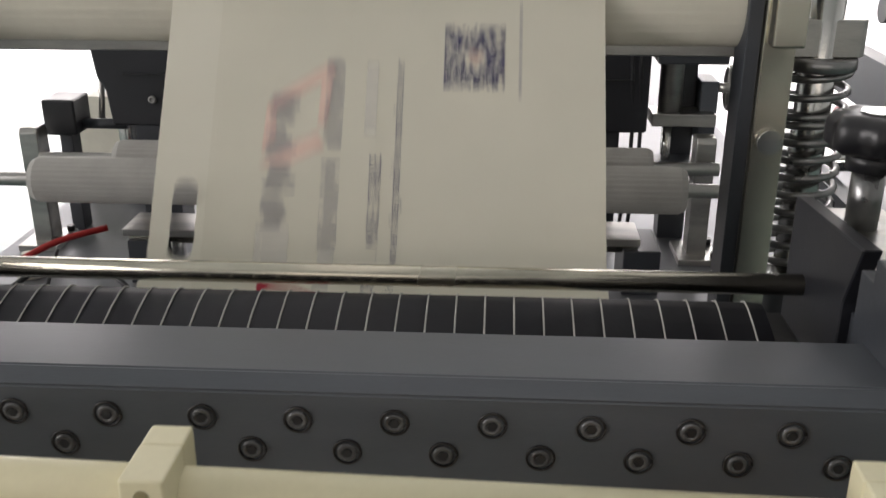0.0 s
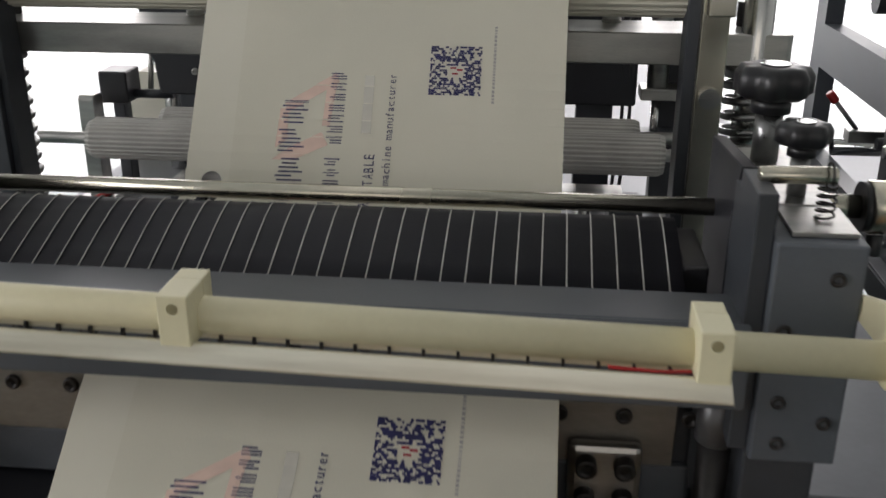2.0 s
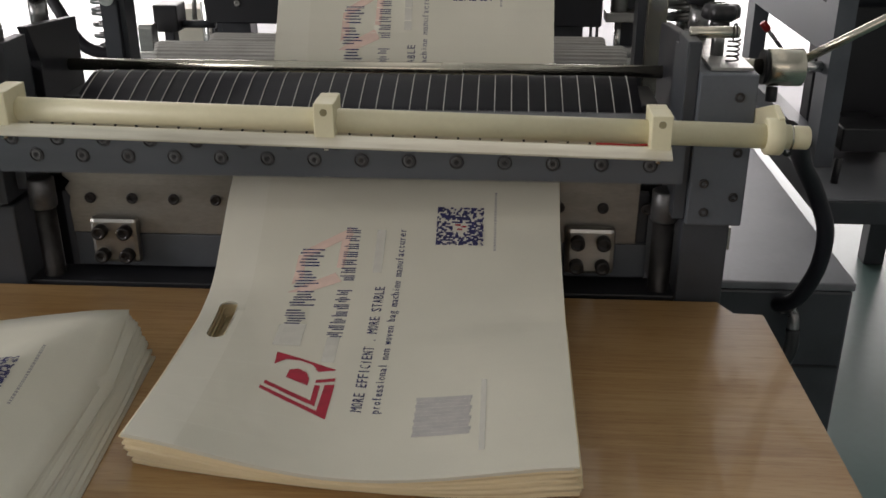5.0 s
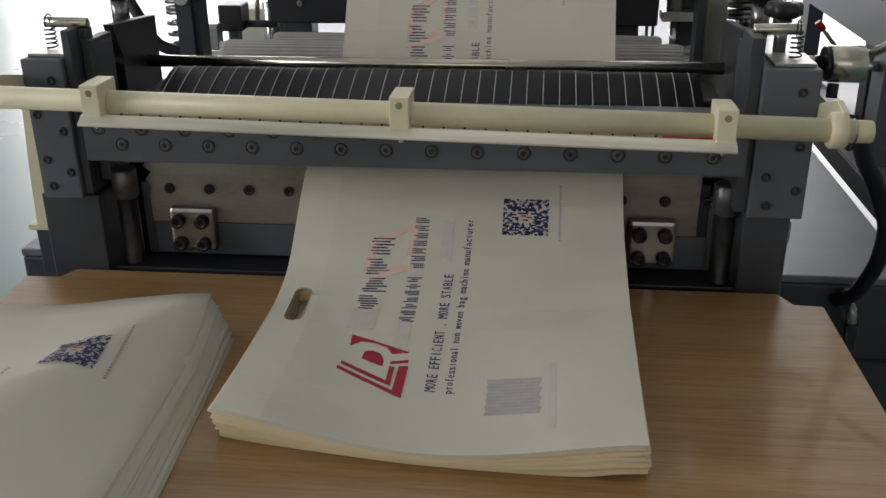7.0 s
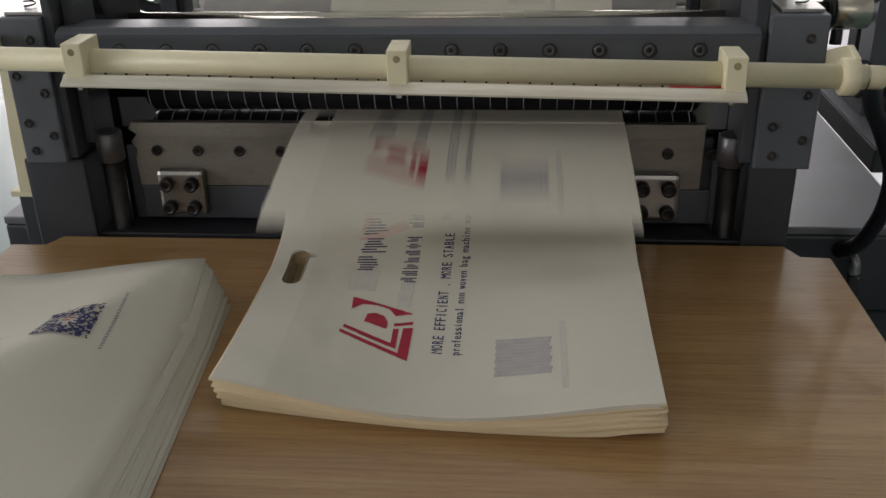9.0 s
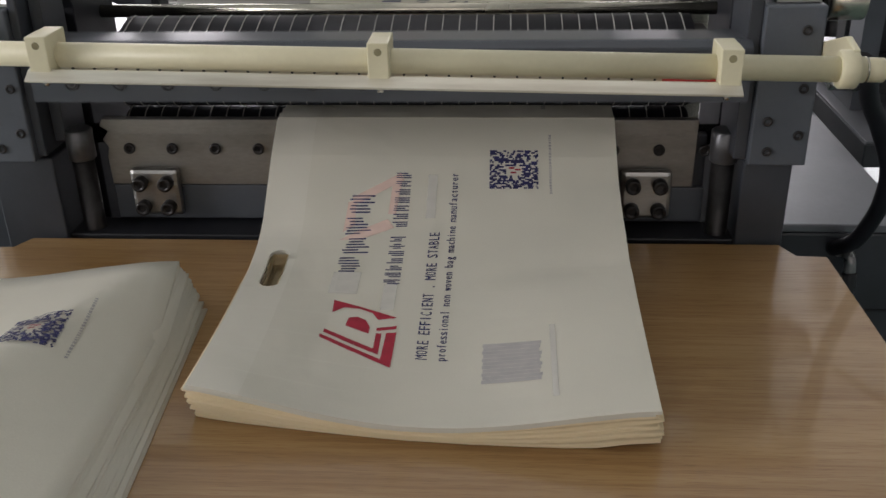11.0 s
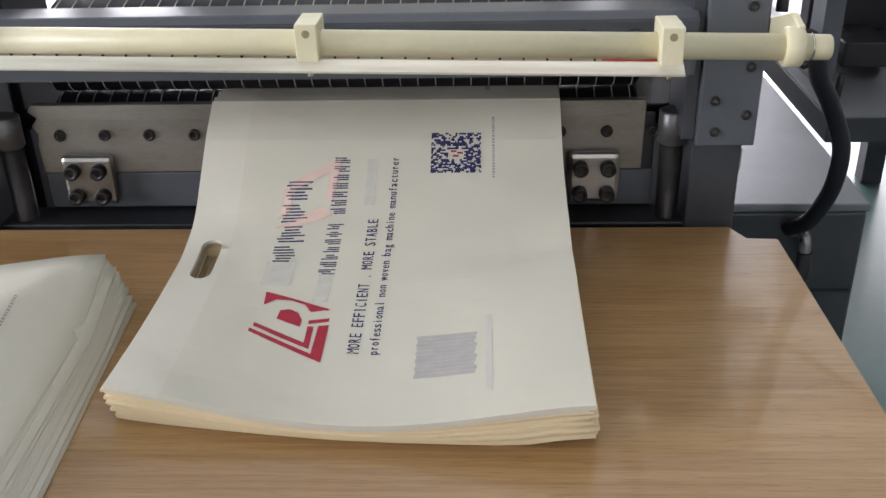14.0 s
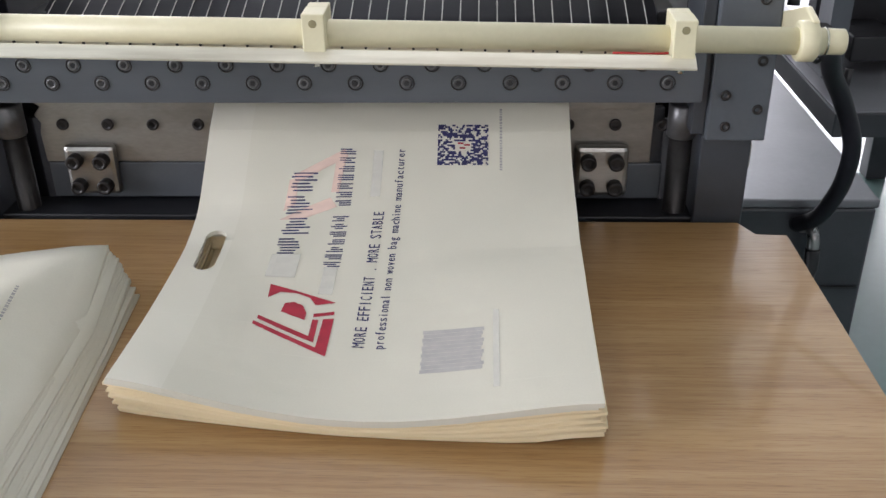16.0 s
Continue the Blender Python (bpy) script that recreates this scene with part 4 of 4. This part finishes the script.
def draw_print():
    """One flat mesh for each ink."""
    rnd = random.Random(7)
    blue, red, ghost, faint, pink = (bmesh.new() for _ in range(5))
    # two claims that can be read
    for words, x, a, b, h in (("MORE EFFICIENT . MORE STABLE", 0.0520, 0.354, 0.163, 0.0105), ("professional non woven bag machine manufacturer", 0.0680, 0.356, 0.077, 0.0085)):
        cell = (b - a) / len(words)
        for i, letter in enumerate(words):
            if letter == " ":
                continue
            wide = 0.16 if letter in ".Iil" else 0.45 if letter in "tfrj" else 0.92 if letter in "Mmw" else 0.70
            t = text_mesh(letter, x, a + cell * (i + 0.5 - wide / 2), a + cell * (i + 0.5 + wide / 2), h)
            me = bpy.data.meshes.new("words")
            t.to_mesh(me)
            t.free()
            blue.from_mesh(me)
            bpy.data.meshes.remove(me)
    # the maker's two lines, as plain bars
    for k in range(4):
        s = 0.2255 - 0.0305 * k
        for i in range(6):
            a = s - 0.0012 - 0.0044 * i
            x = -0.0480 + rnd.uniform(0.0, 0.007)
            block_of(blue, x, min(-0.0195, x + rnd.uniform(0.014, 0.028)), a - 0.0017, a)
    for k in range(15):
        if k == 7:
            continue
        s = 0.246 - 0.0114 * k
        for i in range(3):
            x = 0.0015 + rnd.choice((0.0, 0.0, 0.004))
            block_of(blue, x, 0.0175 - rnd.choice((0.0, 0.0, 0.004)), s - 0.0026 - 0.0029 * i, s - 0.0014 - 0.0029 * i)
    # a square of plain dashes and a thin line of bars beside it
    for r in range(25):
        s = 0.0465 + 0.00211 * r
        x = 0.1015
        while x < 0.152:
            w = rnd.uniform(0.0010, 0.0042)
            inner = 0.119 < x < 0.135 and 9 < r < 16
            if rnd.random() < 0.58 and not inner:
                block_of(blue, x, min(x + w, 0.1535), s, s + 0.00195)
            x += w
    for dx, ds in ((0.122, 0.069), (0.1285, 0.071), (0.124, 0.075)):
        block_of(red, dx, dx + 0.006, ds, ds + 0.0018)
    s = 0.024
    while s < 0.108:
        w = rnd.uniform(0.0015, 0.0035)
        block_of(ghost, 0.1650, 0.1676, s, s + w)
        s += w + 0.0012
    # the mark: plain red shapes
    def sheared(u, v):
        return (-0.044 + 0.066 * u, 0.273 + 0.066 * v + 0.018 * u)
    for shape in (
        [(0.03, 0.0), (0.42, 0.02), (0.98, 0.08), (0.72, 0.22), (0.62, 0.10), (0.42, 0.07), (0.20, 0.12), (0.05, 0.30)],
        [(0.28, 0.52), (0.30, 0.33), (0.42, 0.26), (0.55, 0.29), (0.62, 0.42), (0.62, 0.57), (0.45, 0.55)],
        [(0.0, 0.72), (0.72, 0.86), (0.72, 0.52), (0.80, 0.50), (0.80, 0.96), (0.0, 0.80)],
        [(-0.04, 0.86), (0.84, 1.04), (0.86, 0.46), (1.0, 0.40), (0.99, 1.16), (-0.04, 0.93)],
        [(0.72, 0.40), (0.99, 0.26), (0.99, 0.33), (0.72, 0.47)],
    ):
        patch(red, [sheared(u, v) for u, v in shape])
    # what shines through from the other side
    for r in range(11):
        block_of(ghost, 0.100 + 0.0008 * (r % 2), 0.1505 - 0.001 * (r % 3), 0.334 + 0.0049 * r, 0.334 + 0.0049 * r + 0.0047)
    block_of(faint, 0.158, 0.163, 0.312, 0.412)
    block_of(faint, 0.036, 0.046, 0.080, 0.142)
    block_of(faint, -0.050, -0.022, 0.225, 0.262)
    block_of(faint, 0.003, 0.016, 0.245, 0.285)
    for shape in ([(-0.052, 0.172), (-0.034, 0.158), (-0.004, 0.142), (0.004, 0.155), (-0.030, 0.172)], [(-0.044, 0.112), (0.006, 0.078), (0.010, 0.088), (-0.040, 0.122)], [(-0.002, 0.092), (0.008, 0.088), (0.004, 0.135), (-0.004, 0.135)], [(-0.048, 0.118), (-0.040, 0.116), (-0.038, 0.150), (-0.050, 0.160)]):
        patch(pink, shape)
    for layer in (blue, red, ghost, faint, pink):
        bmesh.ops.translate(layer, verts=layer.verts, vec=(0, 0.001, 0))
    return ((ghost, INK_GHOST, 0), (faint, INK_GHOST_FAINT, 1), (pink, INK_RED_GHOST, 2), (red, INK_RED, 3), (blue, INK_BLUE, 4))


PRINT = []
for ink_bm, ink, level in draw_print():
    bmesh.ops.recalc_face_normals(ink_bm, faces=ink_bm.faces)
    me = bpy.data.meshes.new("ink")
    ink_bm.to_mesh(me)
    ink_bm.free()
    PRINT.append((me, ink, level))


SLOT = (-0.122, -0.101, 0.187, 0.256)    # the handle slot: two sides, two ends


def panel_outline(k, col):
    """The outlines of one panel about its middle (x, y), with its share of the handle slot; it overlaps its neighbours a little."""
    h, g = STEP / 2 + 0.0008, WIDE / 2 + 0.0008
    xc, sc = X0 + (col + 0.5) * WIDE, (k + 0.5) * STEP
    l, r, s0, s1 = SLOT[0] - xc, SLOT[1] - xc, SLOT[2], SLOT[3]
    whole = [[(-g, h), (-g, -h), (g, -h), (g, h)]]
    if col != 0 or s1 < sc - h or s0 > sc + h:
        return whole
    c, rad = (l + r) / 2, (r - l) / 2
    if sc - h < s0:
        top = sc - s0 - rad
        notch = [(c - rad * math.cos(t), top + rad * math.sin(t)) for t in [math.pi * j / 10 for j in range(11)]]
        return [[(-g, h), (-g, -h), (l, -h), *notch, (r, -h), (g, -h), (g, h)]]
    if sc + h > s1:
        low = sc - s1 + rad
        notch = [(c + rad * math.cos(t), low - rad * math.sin(t)) for t in [math.pi * j / 10 for j in range(11)]]
        return [[(-g, -h), (g, -h), (g, h), (r, h), *notch, (l, h), (-g, h)]]
    return [[(-g, h), (-g, -h), (l, -h), (l, h)], [(r, h), (r, -h), (g, -h), (g, h)]]


def cloth_mesh(k, col, outline):
    bm = prism(bmesh.new(), outline, -0.0004, 0.00004 * (k % 2) + 0.00002 * (col % 2), "xy")
    cuts = [(0, c) for c in (-0.008, 0.008)] + [(1, c) for c in (-0.0032, 0.0032)]
    if len(outline) > 4 or abs(outline[0][0] - outline[2][0]) < WIDE - 0.001:
        cuts += [(0, SLOT[i] - X0 - (col + 0.5) * WIDE) for i in (0, 1)]
    for axis, at in cuts:
        bmesh.ops.bisect_plane(bm, geom=[*bm.verts, *bm.edges, *bm.faces], plane_co=(at, at, 0), plane_no=((1, 0, 0), (0, 1, 0))[axis])
    flat = bm.loops.layers.uv.new("UVMap")
    bm.normal_update()
    for f in bm.faces:
        f.smooth = abs(f.normal.z) > 0.5
        for c in f.loops:
            c[flat].uv = (c.vert.co.x + X0 + (col + 0.5) * WIDE, (k + 0.5) * STEP - c.vert.co.y)
    for e in bm.edges:
        e.smooth = all(f.smooth for f in e.link_faces)
    shape_panel(bm, k, col)
    cloth = bpy.data.meshes.new("panel")
    bm.to_mesh(cloth)
    bm.free()
    cloth.materials.append(WEB_FABRIC)
    return cloth


def panel_meshes(k, col):
    """The cloth meshes of one panel (two beside the slot) and the mesh of the ink on it (or None)."""
    cloth = [cloth_mesh(k, col, o) for o in panel_outline(k, col)]
    s0, s1 = k * STEP, (k + 1) * STEP
    x0, x1 = X0 + col * WIDE, X0 + (col + 1) * WIDE
    out = bmesh.new()
    mats = []
    for me, ink, level in PRINT:
        b = bmesh.new()
        b.from_mesh(me)
        for co, no in (((0, s0, 0), (0, -1, 0)), ((0, s1, 0), (0, 1, 0)), ((x0, 0, 0), (-1, 0, 0)), ((x1, 0, 0), (1, 0, 0))):
            bmesh.ops.bisect_plane(b, geom=[*b.verts, *b.edges, *b.faces], plane_co=co, plane_no=no, clear_outer=True)
        if b.faces:
            bmesh.ops.triangulate(b, faces=b.faces)
            bmesh.ops.subdivide_edges(b, edges=[e for e in b.edges if e.calc_length() > 0.007], cuts=1)
            for v in b.verts:
                v.co = Vector((v.co.x - (x0 + x1) / 2, (s0 + s1) / 2 - v.co.y, 0.00024 + 0.00006 * level))
            for f in b.faces:
                f.material_index = len(mats)
            mats.append(ink)
            tmp = bpy.data.meshes.new("tmp")
            b.to_mesh(tmp)
            out.from_mesh(tmp)
            bpy.data.meshes.remove(tmp)
        b.free()
    if not mats:
        out.free()
        return cloth, None
    for f in out.faces:
        f.normal_update()
        if f.normal.z < 0:
            f.normal_flip()
    shape_panel(out, k, col)
    ink_me = bpy.data.meshes.new("print")
    out.to_mesh(ink_me)
    out.free()
    for m in mats:
        ink_me.materials.append(m)
    return cloth, ink_me


MESHES = {(k, c): panel_meshes(k, c) for k in range(STRIPS) for c in range(COLS)}


def build_bag():
    t = thing("printed_bag", (0, 0, 0), "cream non-woven bag with blue and red print and a handle slot", "bag", "bags of the web")
    panels = []
    for (k, c), (cloth, ink) in MESHES.items():
        for one in cloth:
            p = new("panel", one)
            p.parent = t
            panels.append((k, c, p))
        if ink:
            tagged(new("print", ink), kind="stuff").parent = p
    return t, panels


BAGS = [build_bag() for _ in range(13)]


# ---------------------------------------------------------------- stack of finished bags
def sheet(dx, dy, k, turn):
    """One bag of the stack, lying under the others."""
    bm = bmesh.new()
    across = [X0, SLOT[0], SLOT[1], *[-0.08 + 0.317 * j / 13 for j in range(14)]]
    along = [SLOT[2] * i / 10 for i in range(10)] + [SLOT[2] + (SLOT[3] - SLOT[2]) * i / 6 for i in range(6)] + [SLOT[3] + (BAG - SLOT[3]) * i / 14 for i in range(15)]
    nu, ns = len(across) - 1, len(along) - 1
    hole = {(i, 1) for i in range(10, 16)}
    top, low = [], []
    for s in along:
        rt, rl = [], []
        for xa in across:
            w = (xa - X0) / (X1 - X0)
            p = lie(s, w)
            z = max(p.y - 0.0006 - 0.0014 * k, 0.7512 + (p.y - 0.7512) * (1 - (k + 0.5) / LAYERS)) + 0.0002 * math.sin(40 * w + k)
            x, y = X0 + (X1 - X0) * w - XC, p.x - 0.4
            c, sn = math.cos(turn), math.sin(turn)
            q = Vector((XC + x * c - y * sn + dx * min(1, s * 4), 0.4 + x * sn * min(1, s * 3) + y * c + dy * min(1, s * 5), z))
            rt.append(bm.verts.new(q))
            rl.append(bm.verts.new(q - Vector((0, 0, min(0.0019, max(0.0003, q.z - 0.7506))))))
        top.append(rt)
        low.append(rl)
    for i in range(ns):
        for j in range(nu):
            if k < 15 and (i, j) in hole:
                bm.faces.new((top[i][j], low[i][j], low[i + 1][j], top[i + 1][j]))
                bm.faces.new((top[i][j + 1], top[i + 1][j + 1], low[i + 1][j + 1], low[i][j + 1]))
                continue
            bm.faces.new((top[i][j], top[i + 1][j], top[i + 1][j + 1], top[i][j + 1])).smooth = True
            bm.faces.new((low[i][j], low[i][j + 1], low[i + 1][j + 1], low[i + 1][j])).smooth = True
    for i in range(ns):
        bm.faces.new((top[i][0], low[i][0], low[i + 1][0], top[i + 1][0]))
        bm.faces.new((top[i][nu], top[i + 1][nu], low[i + 1][nu], low[i][nu]))
    for j in range(nu):
        bm.faces.new((top[ns][j], low[ns][j], low[ns][j + 1], top[ns][j + 1]))
        bm.faces.new((top[0][j], top[0][j + 1], low[0][j + 1], low[0][j]))
    return bm


rnd = random.Random(3)
LAYERS = 21
for k in range(LAYERS):
    bm = sheet(rnd.uniform(-0.0055, 0.0045), rnd.uniform(-0.003, 0.003) + 0.0003 * k, k, rnd.uniform(-0.008, 0.008))
    solid("stacked_bag", bm, FABRIC_GLOW if k else FABRIC, "cream non-woven bag lying in the delivery stack", "bag", group="bags of the delivery stack")


# ---------------------------------------------------------------- the pile put aside
def pile_height(u, v, f):
    """How high a bag lies at u across from the pile's outer edge and v along: a soft ridge, slumped towards both sides."""
    u, v = max(u, 0.0), max(v, 0.0)
    ridge = 0.03 + 0.62 * v
    side = (ridge - u) / max(ridge, 0.05) if u < ridge else 0.0
    fall = max(0.0, u - ridge)
    z = 0.052 * f * (1 - 0.68 * max(0.0, side) ** 1.3 * min(1.0, v / 0.2)) + 0.012 * f * v
    z -= f * (0.095 * fall * min(1.0, fall / 0.12) * min(1.0, 0.25 + 2.5 * v) + 0.006 * math.exp(-((u - 0.42) / 0.2) ** 2) * max(0.0, 1 - v / 0.25))
    z = max(z, 0.3 * 0.048 * f)
    return z + 0.0010 * f * math.sin(9 * u + 4 * v) * math.sin(7 * v + 2 * u)


def pile_sheet(k, n):
    """Bag k of n in the pile beside the stack; the pile leans and its top bulges."""
    f = k / (n - 1)
    bm = bmesh.new()
    nu, nv = 24, 20
    right = -0.178 - 0.022 * f ** 1.3 + rnd.uniform(-0.003, 0.003)
    back = 0.372 + 0.012 * f + rnd.uniform(-0.004, 0.004)
    turn = 0.07 - 0.03 * f + rnd.uniform(-0.004, 0.004)
    rows, under = [], []
    for i in range(nv + 1):
        v = i / nv
        a, b = [], []
        for j in range(nu + 1):
            u = j / nu
            x, y = -0.375 * u, -BAG * v
            z = 0.7508 + pile_height(u, v, f)
            p = Vector((right + x * math.cos(turn) - y * math.sin(turn), back + x * math.sin(turn) * 1.4 + y * math.cos(turn), max(z, 0.7506)))
            a.append(bm.verts.new(p))
            b.append(bm.verts.new(p - Vector((0, 0, min(0.0026, max(0.0004, p.z - 0.7502))))))
        rows.append(a)
        under.append(b)
    for i in range(nv):
        for j in range(nu):
            bm.faces.new((rows[i][j], rows[i][j + 1], rows[i + 1][j + 1], rows[i + 1][j])).smooth = True
            bm.faces.new((under[i][j], under[i + 1][j], under[i + 1][j + 1], under[i][j + 1])).smooth = True
    for i in range(nv):
        bm.faces.new((rows[i][0], rows[i + 1][0], under[i + 1][0], under[i][0]))
        bm.faces.new((rows[i][nu], under[i][nu], under[i + 1][nu], rows[i + 1][nu]))
    for j in range(nu):
        bm.faces.new((rows[0][j], under[0][j], under[0][j + 1], rows[0][j + 1]))
        bm.faces.new((rows[nv][j], rows[nv][j + 1], under[nv][j + 1], under[nv][j]))
    bmesh.ops.recalc_face_normals(bm, faces=bm.faces)
    return bm, (right, back, turn)


PILE = 30
for k in range(PILE):
    bm, seat = pile_sheet(k, PILE)
    ob = solid("piled_bag", bm, FABRIC, "cream non-woven bag in a leaning pile on the table", "bag", group="bags of the side pile")
    if k == PILE - 1:
        # the top bag's print follows its bulge
        for me, ink, level in PRINT:
            b = bmesh.new()
            b.from_mesh(me)
            bmesh.ops.subdivide_edges(b, edges=[e for e in b.edges if e.calc_length() > 0.02], cuts=3)
            for vt in b.verts:
                u, v = (X1 - vt.co.x) / 0.375 - 0.05, (vt.co.y + 0.055) / BAG
                x, y = -0.375 * u, -BAG * v
                z = 0.7508 + pile_height(u, v, 1.0)
                vt.co = Vector((seat[0] + x * math.cos(seat[2]) - y * math.sin(seat[2]), seat[1] + x * math.sin(seat[2]) * 1.4 + y * math.cos(seat[2]), z + 0.0012 + 0.0001 * level))
            base = Vector(ob.location)
            bmesh.ops.translate(b, verts=b.verts, vec=-base)
            for f in b.faces:
                f.normal_update()
                if f.normal.z < 0:
                    f.normal_flip()
            pm = bpy.data.meshes.new("print")
            b.to_mesh(pm)
            b.free()
            pm.materials.append(ink)
            q = tagged(new("print", pm), kind="stuff")
            q.parent = ob


# ---------------------------------------------------------------- motions
def ease(u):
    u = min(1.0, max(0.0, u))
    return u * u * (3 - 2 * u)


FEED_A, FEED_B = -0.165, 0.478           # a feed's start and end about the moment when a bag shows


def fed(t):
    """Bags fed since before the clip."""
    return sum(ease((t - FIRST - PERIOD * j - FEED_A) / (FEED_B - FEED_A)) for j in range(-1, 10))


def beam_height(t):
    """How far the beam stands open: down and still for part of each stroke."""
    p = (t - FIRST) % PERIOD
    if p > 0.9:
        p -= PERIOD
    rows = [(-0.5, 0.0), (-0.4, 0.004), (-0.3, 0.009), (-0.2, 0.014), (-0.1, 0.033), (0.05, 0.049), (0.2, 0.051), (0.33, 0.046), (0.45, 0.04), (0.56, 0.032), (0.68, 0.018), (0.8, 0.0)]
    if p <= rows[0][0] or p >= rows[-1][0]:
        return 0.0
    for (a, ha), (b, hb) in zip(rows, rows[1:]):
        if a <= p <= b:
            return ha + (hb - ha) * (p - a) / (b - a)


def motions():
    # sealing beam and press bar
    times = sorted({round(min(16.0, max(0.0, FIRST + PERIOD * j + p)), 3) for j in range(-1, 11) for p in (-0.5, -0.4, -0.3, -0.2, -0.1, 0.05, 0.2, 0.33, 0.45, 0.56, 0.68, 0.80)} | {0.0, 16.0})
    times = [a for a, b in zip(times, [*times[1:], 99]) if b - a > 0.03]
    walk(BEAM, [(t, pose(0, 0.565, 0.888 + beam_height(t))) for t in times])
    walk(PRESS_BAR, [(t, pose(0.03, 1.03, 1.044 + 0.9 * beam_height(t))) for t in times])
    # web and bags
    feeds = [FIRST + PERIOD * j for j in range(-1, 10)]
    dense = [FEED_A + (FEED_B - FEED_A) * f for f in (0, 0.1, 0.2, 0.3, 0.4, 0.5, 0.6, 0.7, 0.8, 0.9, 1.0)]
    for n, (bag, strips) in enumerate(BAGS):
        for k, col, panel in strips:
            mid = (k + 0.5) * STEP
            rows = []
            for j, f in enumerate(feeds):
                if j > n:
                    break
                near = (j - n) * BAG + mid > -0.75
                for p in dense if near else (dense[0], dense[5], dense[-1]):
                    t = f + p
                    if 0.0 <= t <= 16.0:
                        rows.append(t)
            rows = [0.0, *[t for t in rows if 0.02 < t < 15.98], 16.0]
            out = []
            for t in rows:
                total = fed(t)
                s = min(mid, mid + BAG * (total - n - 1))
                part_fed = min(1.0, max(0.0, total - n))
                out.append((t, lying_pose(s, col, 1 - ease((part_fed - 0.35) / 0.65), 0.0004 * (n + 1))))
            walk(panel, out)
    # rollers turn with the web
    steps = [FEED_A + (FEED_B - FEED_A) * i / 18 for i in range(19)]
    for roller, r, way in ((BACK_ROLLER, 0.031, 1), (REAR_ROLLER, 0.029, 1), (TOP_ROLLER, 0.037, 1)):
        at = roller.location.copy()
        rows = [0.0, *[f + p for f in feeds for p in steps if 0.02 < f + p < 15.98], 16.0]
        walk(roller, [(t, pose(*at, math.degrees(way * fed(t) * BAG / r) % 360)) for t in rows])


motions()
